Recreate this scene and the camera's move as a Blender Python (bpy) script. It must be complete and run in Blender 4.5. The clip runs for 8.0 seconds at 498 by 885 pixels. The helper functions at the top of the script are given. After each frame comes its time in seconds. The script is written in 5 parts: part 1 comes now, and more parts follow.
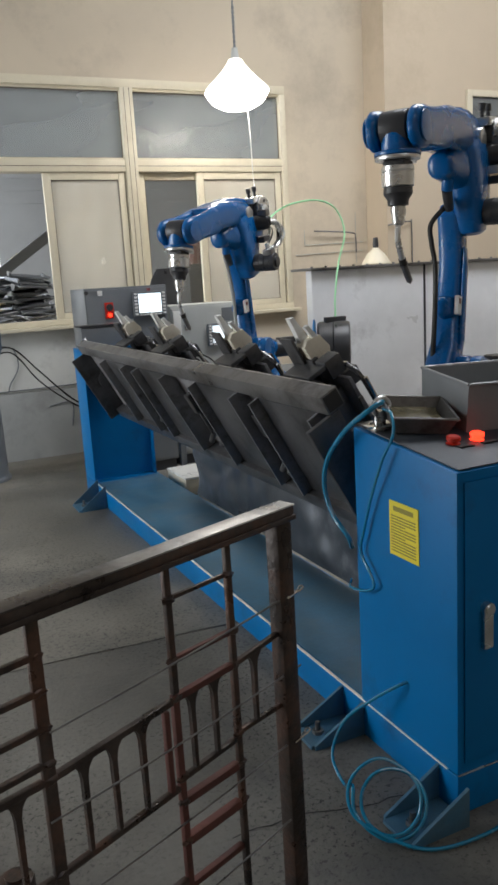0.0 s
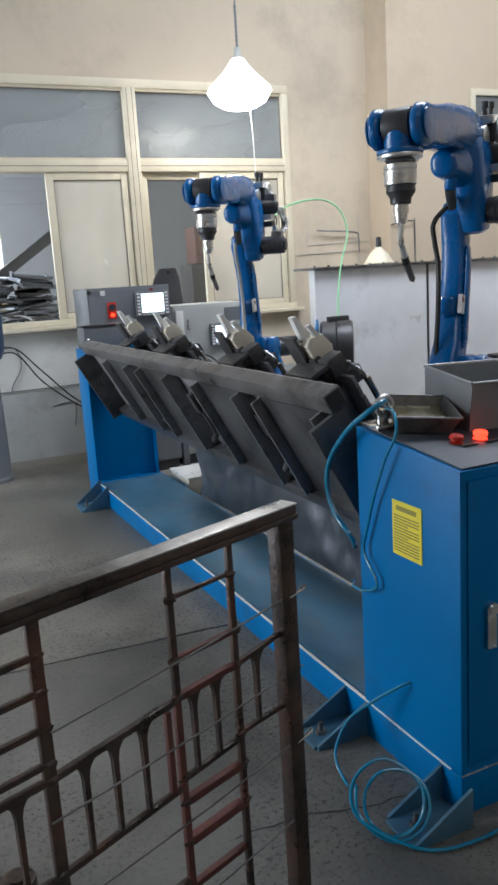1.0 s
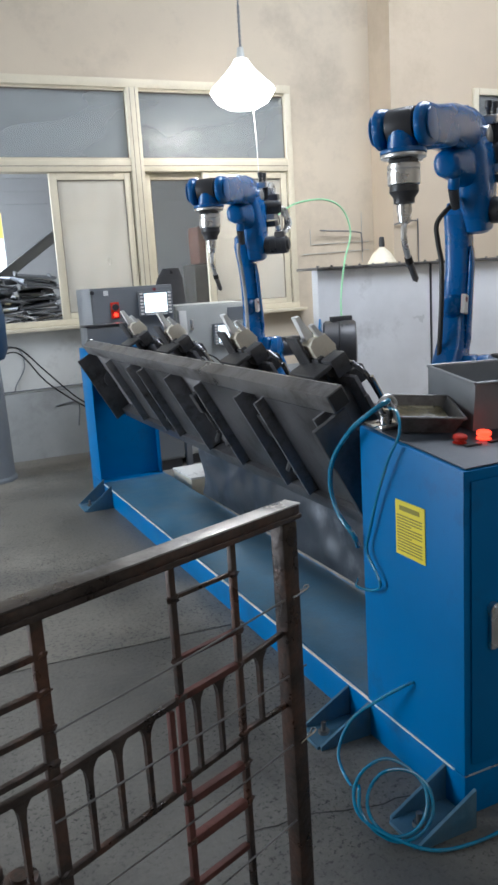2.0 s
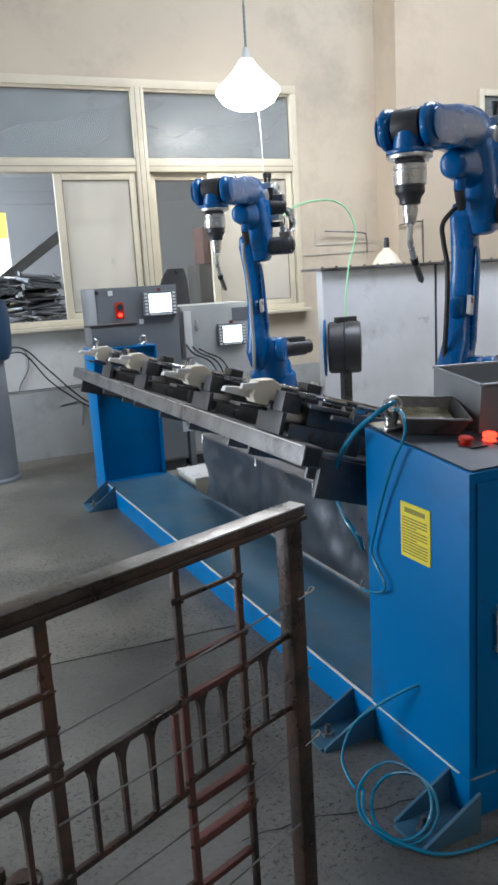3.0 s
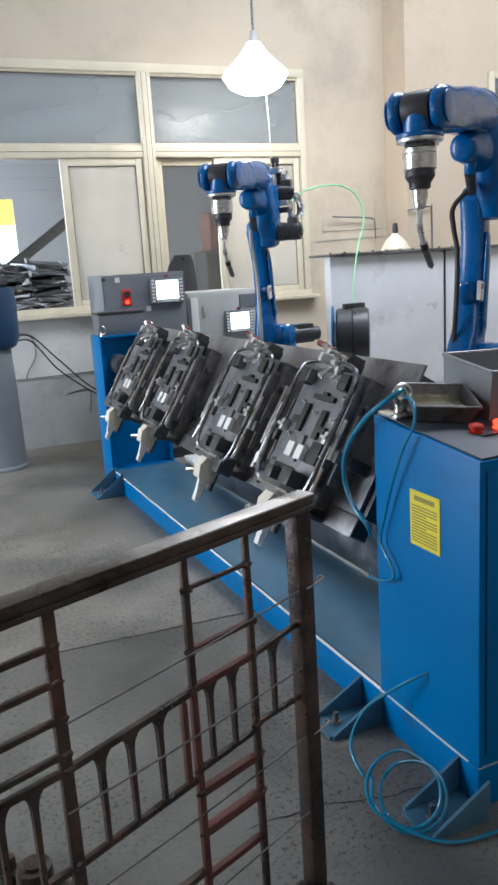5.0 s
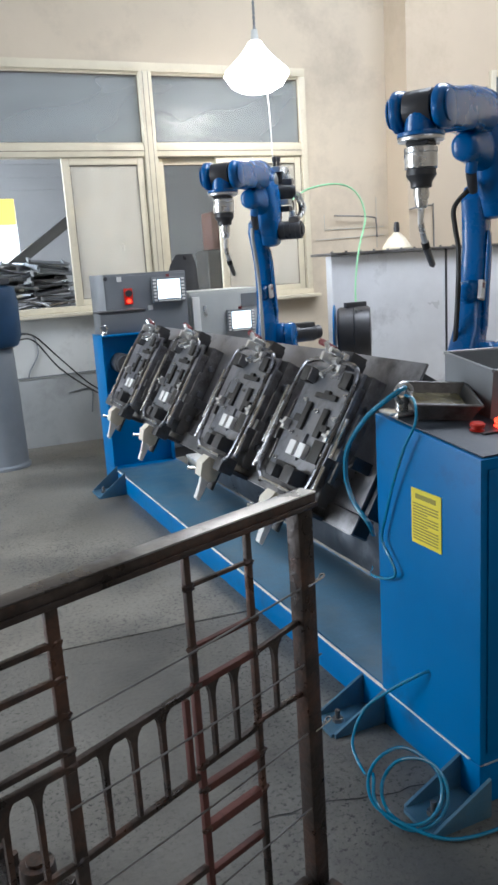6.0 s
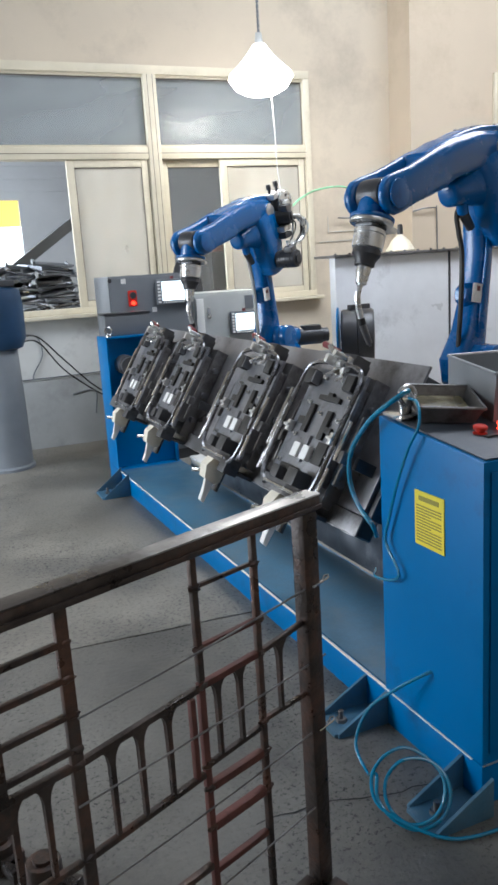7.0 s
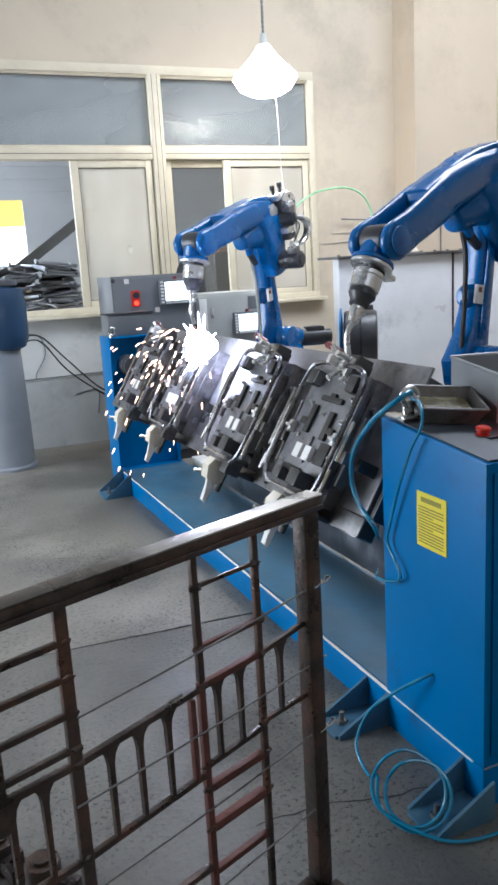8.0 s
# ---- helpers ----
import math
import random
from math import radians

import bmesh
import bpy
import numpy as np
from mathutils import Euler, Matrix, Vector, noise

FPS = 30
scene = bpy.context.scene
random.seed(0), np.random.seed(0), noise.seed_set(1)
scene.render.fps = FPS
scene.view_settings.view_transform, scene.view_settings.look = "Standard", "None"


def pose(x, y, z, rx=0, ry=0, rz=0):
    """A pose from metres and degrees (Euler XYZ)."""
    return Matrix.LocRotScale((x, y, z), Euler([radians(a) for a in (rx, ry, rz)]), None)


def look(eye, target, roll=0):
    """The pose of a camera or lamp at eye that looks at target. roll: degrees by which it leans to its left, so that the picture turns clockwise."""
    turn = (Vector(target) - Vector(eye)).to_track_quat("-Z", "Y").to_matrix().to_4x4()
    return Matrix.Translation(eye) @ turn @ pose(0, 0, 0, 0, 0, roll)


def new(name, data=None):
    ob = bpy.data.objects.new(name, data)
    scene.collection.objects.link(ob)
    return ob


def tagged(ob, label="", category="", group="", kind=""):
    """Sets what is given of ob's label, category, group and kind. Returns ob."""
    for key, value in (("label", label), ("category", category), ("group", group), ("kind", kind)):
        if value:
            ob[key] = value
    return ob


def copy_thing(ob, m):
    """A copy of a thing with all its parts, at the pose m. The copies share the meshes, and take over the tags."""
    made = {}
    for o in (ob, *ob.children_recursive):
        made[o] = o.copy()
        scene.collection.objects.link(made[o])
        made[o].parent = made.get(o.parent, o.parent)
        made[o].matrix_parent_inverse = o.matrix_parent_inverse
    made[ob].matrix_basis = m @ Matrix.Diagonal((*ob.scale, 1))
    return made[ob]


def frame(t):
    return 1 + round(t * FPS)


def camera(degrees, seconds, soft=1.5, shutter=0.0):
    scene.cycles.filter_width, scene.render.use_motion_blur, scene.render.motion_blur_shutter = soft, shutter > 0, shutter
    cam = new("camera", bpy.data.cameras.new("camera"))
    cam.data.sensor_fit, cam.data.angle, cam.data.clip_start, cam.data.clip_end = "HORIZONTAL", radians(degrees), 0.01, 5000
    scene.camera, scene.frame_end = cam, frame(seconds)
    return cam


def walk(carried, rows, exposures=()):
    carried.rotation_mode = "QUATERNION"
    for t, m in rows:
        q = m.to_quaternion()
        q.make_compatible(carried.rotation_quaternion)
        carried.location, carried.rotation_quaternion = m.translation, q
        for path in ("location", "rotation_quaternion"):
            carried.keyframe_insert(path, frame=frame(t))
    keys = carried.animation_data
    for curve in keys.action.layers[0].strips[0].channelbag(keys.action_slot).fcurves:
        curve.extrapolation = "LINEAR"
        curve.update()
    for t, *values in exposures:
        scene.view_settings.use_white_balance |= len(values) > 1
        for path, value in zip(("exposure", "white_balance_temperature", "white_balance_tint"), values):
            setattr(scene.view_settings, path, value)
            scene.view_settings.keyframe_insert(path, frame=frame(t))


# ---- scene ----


def aim(yaw, tilt, roll, dx, dy, dz):
    """Camera pose: yaw from +Y towards +X, tilt downwards, roll, and the drift of the hand."""
    a, b, c = radians(yaw), radians(tilt), radians(roll)
    f = Vector((math.sin(a) * math.cos(b), math.cos(a) * math.cos(b), -math.sin(b)))
    r0 = Vector((math.cos(a), -math.sin(a), 0))
    u0 = r0.cross(f)
    r = r0 * math.cos(c) - u0 * math.sin(c)
    u = r0 * math.sin(c) + u0 * math.cos(c)
    m = Matrix((r, u, -f)).transposed().to_4x4()
    m.translation = (dx, dy, 1.4 + dz)
    return m


cam = camera(35.4, 8.0, soft=2.8)
walk(cam, [
    (0.0, aim(23.587, 11.796, 3.444, -0.0090, -0.0263, 0.0043)),
    (0.5, aim(23.426, 11.792, 3.546, -0.0101, -0.0261, 0.0068)),
    (1.0, aim(23.335, 11.770, 3.571, -0.0037, -0.0214, 0.0002)),
    (1.5, aim(23.220, 11.772, 3.589, -0.0053, -0.0230, 0.0000)),
    (3.0, aim(22.863, 11.710, 3.423, -0.0050, -0.0133, 0.0001)),
    (3.5, aim(22.648, 11.730, 3.379, -0.0028, -0.0082, -0.0015)),
    (4.0, aim(22.534, 12.029, 3.456, 0.0036, -0.0014, -0.0043)),
    (4.5, aim(22.352, 12.512, 3.545, 0.0000, 0.0000, 0.0001)),
    (6.0, aim(22.130, 12.688, 3.670, -0.0051, -0.0060, -0.0003)),
    (6.5, aim(22.003, 12.630, 3.753, -0.0119, -0.0158, 0.0005)),
    (7.0, aim(21.920, 12.593, 3.618, -0.0157, -0.0198, 0.0066)),
    (7.5, aim(21.833, 12.543, 3.374, -0.0183, -0.0174, 0.0044)),
    (8.0, aim(21.739, 12.490, 3.332, -0.0127, -0.0158, 0.0022)),
], exposures=[(0.0, -0.2, 6400, 10), (0.5, -0.1, 6000, 10), (1.0, 0.05, 5950, 10), (1.5, 0.12, 5900, 10), (3.5, 0.22, 5850, 10), (4.5, 0.27, 5850, 10), (7.5, 0.32, 5900, 10), (8.0, 0.34, 5800, 10)])

# ---- light ----
world = bpy.data.worlds.new("sky")
scene.world = world
world.use_nodes = True
wt = world.node_tree
sky = wt.nodes.new("ShaderNodeTexSky")
sky.sky_type, sky.sun_disc, sky.sun_elevation, sky.sun_rotation = "NISHITA", False, radians(40), radians(250)
wt.links.new(sky.outputs[0], wt.nodes["Background"].inputs[0])
wt.nodes["Background"].inputs[1].default_value = 0.1


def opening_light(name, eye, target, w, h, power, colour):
    """Area lamp for daylight, set in an opening of the hall that is out of view."""
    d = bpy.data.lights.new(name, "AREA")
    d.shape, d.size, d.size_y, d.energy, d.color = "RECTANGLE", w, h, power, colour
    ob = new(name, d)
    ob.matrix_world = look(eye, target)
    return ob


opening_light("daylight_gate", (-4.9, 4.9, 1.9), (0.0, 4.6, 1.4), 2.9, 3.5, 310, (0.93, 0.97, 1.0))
# unseen skylight above the robots, added to brighten the right side
opening_light("roof_fill", (4.4, 3.6, 5.30), (4.4, 3.6, 0.0), 4.4, 2.2, 285, (0.97, 0.98, 1.0))
# second unseen skylight, added as fill for the faces toward the camera
opening_light("roof_fill", (2.2, -2.6, 5.30), (2.2, -2.6, 0.0), 4.4, 2.2, 60, (0.97, 0.98, 1.0))
# fill lamp added to brighten the next room, itself out of view
opening_light("back_room_fill", (-1.45, 9.6, 2.2), (1.5, 9.2, 1.6), 3.0, 2.6, 200, (0.93, 0.97, 1.0))

# ---- materials ----


def surface(name, base, rough=0.5, metal=0.0, vary=0.25, scale=6.0, fine=90.0, bump=0.1, stain=None, stain_amount=0.0,
            stain_scale=2.5, rough_vary=0.15, coat=0.0, island=0.0, stretch=(1, 1, 1), pits=None, edge=None):
    """A worn surface: broad and fine variation of colour and gloss, stains with their own shape, fine relief."""
    m = bpy.data.materials.new(name)
    m.use_nodes = True
    nt = m.node_tree
    n, l = nt.nodes, nt.links
    bsdf = n["Principled BSDF"]
    co = n.new("ShaderNodeTexCoord")
    mp = n.new("ShaderNodeMapping")
    mp.inputs["Scale"].default_value = stretch
    l.new(co.outputs["Object"], mp.inputs["Vector"])

    def noise_tex(sc, detail, rough_):
        t = n.new("ShaderNodeTexNoise")
        t.inputs["Scale"].default_value, t.inputs["Detail"].default_value, t.inputs["Roughness"].default_value = sc, detail, rough_
        l.new(mp.outputs[0], t.inputs["Vector"])
        return t

    def mix(fac, a, b, blend="MIX"):
        x = n.new("ShaderNodeMix")
        x.data_type, x.blend_type = "RGBA", blend
        for sock, val in ((x.inputs[0], fac), (x.inputs[6], a), (x.inputs[7], b)):
            if isinstance(val, (int, float)):
                sock.default_value = val
            elif isinstance(val, tuple):
                sock.default_value = (*val, 1)
            else:
                l.new(val, sock)
        return x.outputs[2]

    def ramp(src, lo, hi, a=0.0, b=1.0):
        x = n.new("ShaderNodeMapRange")
        x.inputs[1].default_value, x.inputs[2].default_value, x.inputs[3].default_value, x.inputs[4].default_value = lo, hi, a, b
        l.new(src, x.inputs[0])
        return x.outputs[0]

    big, small = noise_tex(scale, 5, 0.6), noise_tex(fine, 3, 0.6)
    dark = tuple(c * (1 - vary) for c in base)
    light = tuple(min(1, c * (1 + vary * 0.6)) for c in base)
    col = mix(ramp(big.outputs[0], 0.3, 0.7), dark, light)
    col = mix(ramp(small.outputs[0], 0.35, 0.75, 0, 0.35 * min(1, vary * 3)), col, dark)
    if stain:
        st = noise_tex(stain_scale, 8, 0.7)
        col = mix(ramp(st.outputs[0], 0.62 - 0.3 * stain_amount, 0.72), col, stain)
    if pits:
        pt, area = noise_tex(pits[1], 4, 0.75), noise_tex(1.5, 3, 0.6)
        k = n.new("ShaderNodeMath")
        k.operation = "MULTIPLY"
        l.new(ramp(pt.outputs[0], 0.55, 0.60), k.inputs[0])
        l.new(ramp(area.outputs[0], 0.42, 0.60, pits[2], 1.0), k.inputs[1])
        col = mix(k.outputs[0], col, pits[0])
    if edge:
        # bright near end, dull beyond, ragged limit: rub and reflection put into the colour
        sx = n.new("ShaderNodeSeparateXYZ")
        l.new(co.outputs["Object"], sx.inputs[0])
        wob = n.new("ShaderNodeMath")
        wob.operation = "MULTIPLY_ADD"
        wob.inputs[1].default_value = 0.30
        l.new(noise_tex(16, 6, 0.7).outputs[0], wob.inputs[0])
        l.new(sx.outputs[0], wob.inputs[2])
        col = mix(ramp(wob.outputs[0], edge[1] + 0.12, edge[2] + 0.15), col, edge[0])
    if island:
        g = n.new("ShaderNodeNewGeometry")
        col = mix(ramp(g.outputs["Random Per Island"], 0, 1, 0, island), col, dark)
    l.new(col, bsdf.inputs["Base Color"])
    l.new(ramp(big.outputs[0], 0.3, 0.75, max(0.02, rough - rough_vary), min(1, rough + rough_vary)), bsdf.inputs["Roughness"])
    bsdf.inputs["Metallic"].default_value = metal
    bsdf.inputs["Coat Weight"].default_value = coat
    bsdf.inputs["Coat Roughness"].default_value = 0.08
    if bump:
        b = n.new("ShaderNodeBump")
        b.inputs["Strength"].default_value, b.inputs["Distance"].default_value = bump, 0.004
        l.new(small.outputs[0], b.inputs["Height"])
        l.new(b.outputs[0], bsdf.inputs["Normal"])
    return m


def glow(name, colour, strength):
    m = bpy.data.materials.new(name)
    m.use_nodes = True
    b = m.node_tree.nodes["Principled BSDF"]
    b.inputs["Base Color"].default_value = (*colour, 1)
    b.inputs["Emission Color"].default_value = (*colour, 1)
    b.inputs["Emission Strength"].default_value = strength
    return m


def glass(name, tint=(0.92, 0.96, 0.97), rough=0.05, film=0.12, dirt=(0.27, 0.285, 0.285)):
    """Dusty window glass: clear glass under a thin grey film of dust."""
    m = bpy.data.materials.new(name)
    m.use_nodes = True
    nt = m.node_tree
    n, l = nt.nodes, nt.links
    out = n["Material Output"]
    b = n["Principled BSDF"]
    b.inputs["Base Color"].default_value = (*tint, 1)
    b.inputs["Transmission Weight"].default_value = 1
    b.inputs["Roughness"].default_value = rough
    b.inputs["IOR"].default_value = 1.45
    dust = n.new("ShaderNodeBsdfDiffuse")
    dust.inputs[0].default_value = (*dirt, 1)
    tex = n.new("ShaderNodeTexNoise")
    tex.inputs["Scale"].default_value, tex.inputs["Detail"].default_value = 0.9, 2
    rng = n.new("ShaderNodeMapRange")
    rng.inputs[1].default_value, rng.inputs[2].default_value, rng.inputs[3].default_value, rng.inputs[4].default_value = 0.3, 0.7, film * 0.6, film * 1.4
    l.new(tex.outputs[0], rng.inputs[0])
    mx = n.new("ShaderNodeMixShader")
    l.new(rng.outputs[0], mx.inputs[0])
    l.new(b.outputs[0], mx.inputs[1])
    l.new(dust.outputs[0], mx.inputs[2])
    l.new(mx.outputs[0], out.inputs[0])
    return m


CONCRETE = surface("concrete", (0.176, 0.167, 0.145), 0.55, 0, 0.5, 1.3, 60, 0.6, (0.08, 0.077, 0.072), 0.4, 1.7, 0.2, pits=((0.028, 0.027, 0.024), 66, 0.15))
CONCRETE_FAR = surface("pale_concrete", (0.25, 0.23, 0.195), 0.5, 0, 0.5, 1.4, 60, 0.4, (0.12, 0.115, 0.105), 0.45, 1.5, 0.2, pits=((0.04, 0.039, 0.037), 60, 0.3))
PLASTER = surface("plaster", (0.58, 0.50, 0.385), 0.85, 0, 0.08, 1.2, 40, 0.15, (0.42, 0.36, 0.28), 0.35, 0.9, 0.1)
TAN_WALL = surface("tan_plaster", (0.56, 0.465, 0.345), 0.85, 0, 0.08, 1.0, 40, 0.15, (0.46, 0.375, 0.27), 0.3, 0.8, 0.1)
DADO = surface("dado_paint", (0.40, 0.41, 0.40), 0.6, 0, 0.15, 2.0, 40, 0.15, (0.24, 0.24, 0.23), 0.35, 1.5)
SILL_GREY = surface("sill_wall_grey", (0.56, 0.56, 0.53), 0.7, 0, 0.12, 1.6, 40, 0.12, (0.34, 0.33, 0.31), 0.3, 1.8)
GREY_WALL = surface("grey_plaster", (0.42, 0.43, 0.44), 0.85, 0, 0.12, 1.0, 40, 0.1)
CREAM = surface("cream_frame", (0.65, 0.59, 0.45), 0.45, 0, 0.10, 4, 80, 0.05, (0.55, 0.48, 0.36), 0.2, 5)
FRAME_JOINT = surface("frame_joint_dirt", (0.13, 0.10, 0.075), 0.7, 0, 0.3, 9, 90, 0.0)
GLASS = glass("window_glass", film=0.46, dirt=(0.62, 0.57, 0.48))
GLASS_CLEAR = glass("clear_window_glass", film=0.05, dirt=(0.5, 0.48, 0.44))
GLASS_TOP = glass("dusty_glass", rough=0.25, film=0.55)
BLUE = surface("blue_enamel", (0.001, 0.145, 0.385), 0.36, 0, 0.12, 3, 120, 0.04, (0.01, 0.10, 0.24), 0.2, 4, 0.08)
BLUE_WORN = surface("worn_blue_enamel", (0.06, 0.16, 0.25), 0.42, 0.1, 0.35, 4, 90, 0.12, (0.10, 0.15, 0.18), 0.5, 3, 0.15)
TOP_DARK = surface("oily_dark_top", (0.045, 0.055, 0.068), 0.55, 0.1, 0.4, 5, 80, 0.1, (0.09, 0.10, 0.11), 0.3, 5)
ROBOT_BLUE = surface("robot_blue", (0.001, 0.105, 0.33), 0.28, 0, 0.12, 5, 150, 0.02, (0.004, 0.05, 0.17), 0.15, 5, 0.06, coat=0.35)
for enamel, level in ((BLUE, 0.2), (ROBOT_BLUE, 0.35)):
    enamel.node_tree.nodes["Principled BSDF"].inputs["Specular IOR Level"].default_value = level
BLACK = surface("black_plastic", (0.042, 0.042, 0.045), 0.4, 0, 0.3, 8, 120, 0.08)
RUBBER = surface("rubber", (0.02, 0.018, 0.016), 0.6, 0, 0.3, 8, 120, 0.1)
STEEL_DARK = surface("dark_steel", (0.22, 0.215, 0.215), 0.40, 0.6, 0.35, 5, 70, 0.15, (0.05, 0.04, 0.035), 0.4, 6)
STEEL_BLACK = surface("black_steel", (0.10, 0.10, 0.105), 0.45, 0.5, 0.4, 5, 70, 0.15, (0.015, 0.014, 0.013), 0.4, 6)
TABLE_STEEL = surface("table_plate_steel", (0.30, 0.29, 0.295), 0.38, 0.35, 0.3, 4, 70, 0.12, (0.09, 0.085, 0.085), 0.35, 5)
JIG_STEEL = surface("jig_steel", (0.25, 0.255, 0.275), 0.42, 0.55, 0.3, 9, 110, 0.1, (0.06, 0.055, 0.05), 0.4, 9)
BRIGHT_STEEL = surface("bright_steel", (0.62, 0.62, 0.61), 0.25, 1.0, 0.25, 12, 150, 0.05)
RUST = surface("rusty_steel", (0.070, 0.055, 0.048), 0.42, 0.5, 0.7, 9, 80, 0.4, (0.16, 0.078, 0.05), 0.5, 7, 0.25)
EDGE_HIGHLIGHT = surface("edge_highlight_steel", (0.74, 0.73, 0.71), 0.34, 0.9, 0.3, 7, 90, 0.1, (0.16, 0.13, 0.11), 0.15, 7)
RAIL_BRIGHT_END = surface("bright_end_rail", (0.74, 0.73, 0.71), 0.36, 0.5, 0.3, 7, 90, 0.12, (0.11, 0.095, 0.085), 0.2, 7, edge=((0.085, 0.075, 0.07), 0.22, 0.52))
RUST_RED = surface("red_rust", (0.13, 0.05, 0.04), 0.6, 0.35, 0.45, 7, 80, 0.3, (0.05, 0.03, 0.025), 0.4, 9)
TARP = surface("scorched_sheet", (0.075, 0.085, 0.10), 0.36, 0.5, 0.4, 3, 20, 0.15, (0.20, 0.21, 0.23), 0.15, 3, 0.15)
ALU = surface("silver_alloy", (0.72, 0.72, 0.71), 0.3, 0.78, 0.15, 10, 130, 0.04)
TAN = surface("tan_polymer", (0.79, 0.73, 0.60), 0.5, 0, 0.2, 9, 80, 0.08, (0.3, 0.22, 0.13), 0.3, 9)
WHITE = surface("white_block", (0.78, 0.77, 0.74), 0.5, 0, 0.08, 9, 80, 0.04)
GREY_BOX = surface("grey_cabinet_paint", (0.16, 0.17, 0.18), 0.45, 0, 0.12, 3, 120, 0.05)
GREY_LIGHT = surface("light_grey_cabinet_paint", (0.44, 0.45, 0.43), 0.45, 0, 0.12, 3, 120, 0.05)
TANK = surface("galvanised_sheet", (0.74, 0.75, 0.77), 0.40, 0.15, 0.14, 1.6, 70, 0.05, (0.36, 0.36, 0.37), 0.3, 1.4)
YELLOW = surface("yellow_label", (0.72, 0.60, 0.03), 0.5, 0, 0.06, 8, 90, 0.02)
INK = surface("label_ink", (0.26, 0.22, 0.03), 0.6, 0, 0.05, 8, 90, 0.0)
RED = surface("red_plastic", (0.55, 0.03, 0.015), 0.35, 0, 0.1, 8, 90, 0.02)
RED_HANDLE = surface("red_grip", (0.16, 0.02, 0.025), 0.4, 0, 0.1, 8, 90, 0.02)
TUBE_STEEL = surface("tube_steel", (0.19, 0.19, 0.20), 0.28, 0.9, 0.35, 14, 120, 0.05, (0.08, 0.075, 0.07), 0.4, 12)
RED_LIGHT = glow("red_signal", (1.0, 0.045, 0.015), 3.0)
HOSE_BLUE = surface("blue_air_hose", (0.01, 0.19, 0.33), 0.22, 0, 0.1, 8, 90, 0.0, coat=0.4)
HOSE_GREEN = surface("green_conduit", (0.44, 0.86, 0.50), 0.35, 0, 0.1, 8, 90, 0.0)
SCREEN = glow("lit_screen", (0.85, 0.95, 1.0), 1.3)
LAMP_GLASS = glow("lit_lamp", (1.0, 0.92, 0.79), 28.0)
LAMP_SHADE = glow("lit_shade", (1.0, 0.93, 0.82), 3.2)
ARC = glow("arc_glow", (0.75, 0.80, 1.0), 95.0)
SPARK = glow("spark_glow", (1.0, 0.58, 0.40), 5.0)
DIRTY_OIL = surface("oily_grime", (0.12, 0.10, 0.045), 0.25, 0, 0.5, 14, 60, 0.4)
BIN_GREY = surface("grey_bin", (0.24, 0.25, 0.26), 0.45, 0.2, 0.2, 5, 90, 0.08)
DARK_BLUE = surface("dark_blue_housing", (0.015, 0.05, 0.11), 0.45, 0, 0.25, 5, 90, 0.06)
PEDESTAL = surface("grey_pedestal_paint", (0.24, 0.26, 0.28), 0.5, 0, 0.15, 3, 90, 0.06)
WHITE_PAINT = surface("white_enamel", (0.75, 0.74, 0.70), 0.35, 0, 0.06, 6, 90, 0.02)
SCRAP = surface("grey_scrap", (0.30, 0.32, 0.35), 0.4, 0.6, 0.5, 9, 60, 0.15, island=0.7)
YELLOW_SIGN = glow("daylit_yellow_panel", (0.95, 0.70, 0.12), 0.9)
DAYLIGHT = glow("daylit_pane", (1.0, 1.0, 0.98), 1.6)
ROOF = surface("roof_sheet", (0.35, 0.36, 0.37), 0.7, 0, 0.1, 1, 40, 0.05)
BROWN = surface("brown_hide", (0.16, 0.05, 0.03), 0.6, 0, 0.3, 6, 60, 0.1)

# ---- mesh helpers ----


def box(bm, x0, x1, y0, y1, z0, z1, bevel=0.0, m=None):
    geo = bmesh.ops.create_cube(bm, size=1)
    vs = geo["verts"]
    for v in vs:
        v.co = Vector(((x0 + x1) / 2 + v.co.x * (x1 - x0), (y0 + y1) / 2 + v.co.y * (y1 - y0), (z0 + z1) / 2 + v.co.z * (z1 - z0)))
    if bevel:
        es = list({e for v in vs for e in v.link_edges})
        r = bmesh.ops.bevel(bm, geom=es, offset=bevel, segments=2, affect="EDGES", profile=0.6)
        vs = list({v for f in r["faces"] for v in f.verts} | {v for v in vs if v.is_valid})
    if m is not None:
        bmesh.ops.transform(bm, matrix=m, verts=vs)
    return vs


def rod(bm, a, b, r0, r1=None, seg=16, bevel=0.0):
    """A round bar, cone or disc from a to b."""
    a, b = Vector(a), Vector(b)
    r1 = r0 if r1 is None else r1
    d = b - a
    m = Matrix.Translation((a + b) / 2) @ d.to_track_quat("Z", "Y").to_matrix().to_4x4()
    geo = bmesh.ops.create_cone(bm, cap_ends=True, segments=seg, radius1=r0, radius2=r1, depth=d.length, matrix=m)
    if bevel:
        es = [e for e in {e for v in geo["verts"] for e in v.link_edges} if any(len(f.verts) > 4 for f in e.link_faces)]
        bmesh.ops.bevel(bm, geom=es, offset=bevel, segments=2, affect="EDGES", profile=0.6)


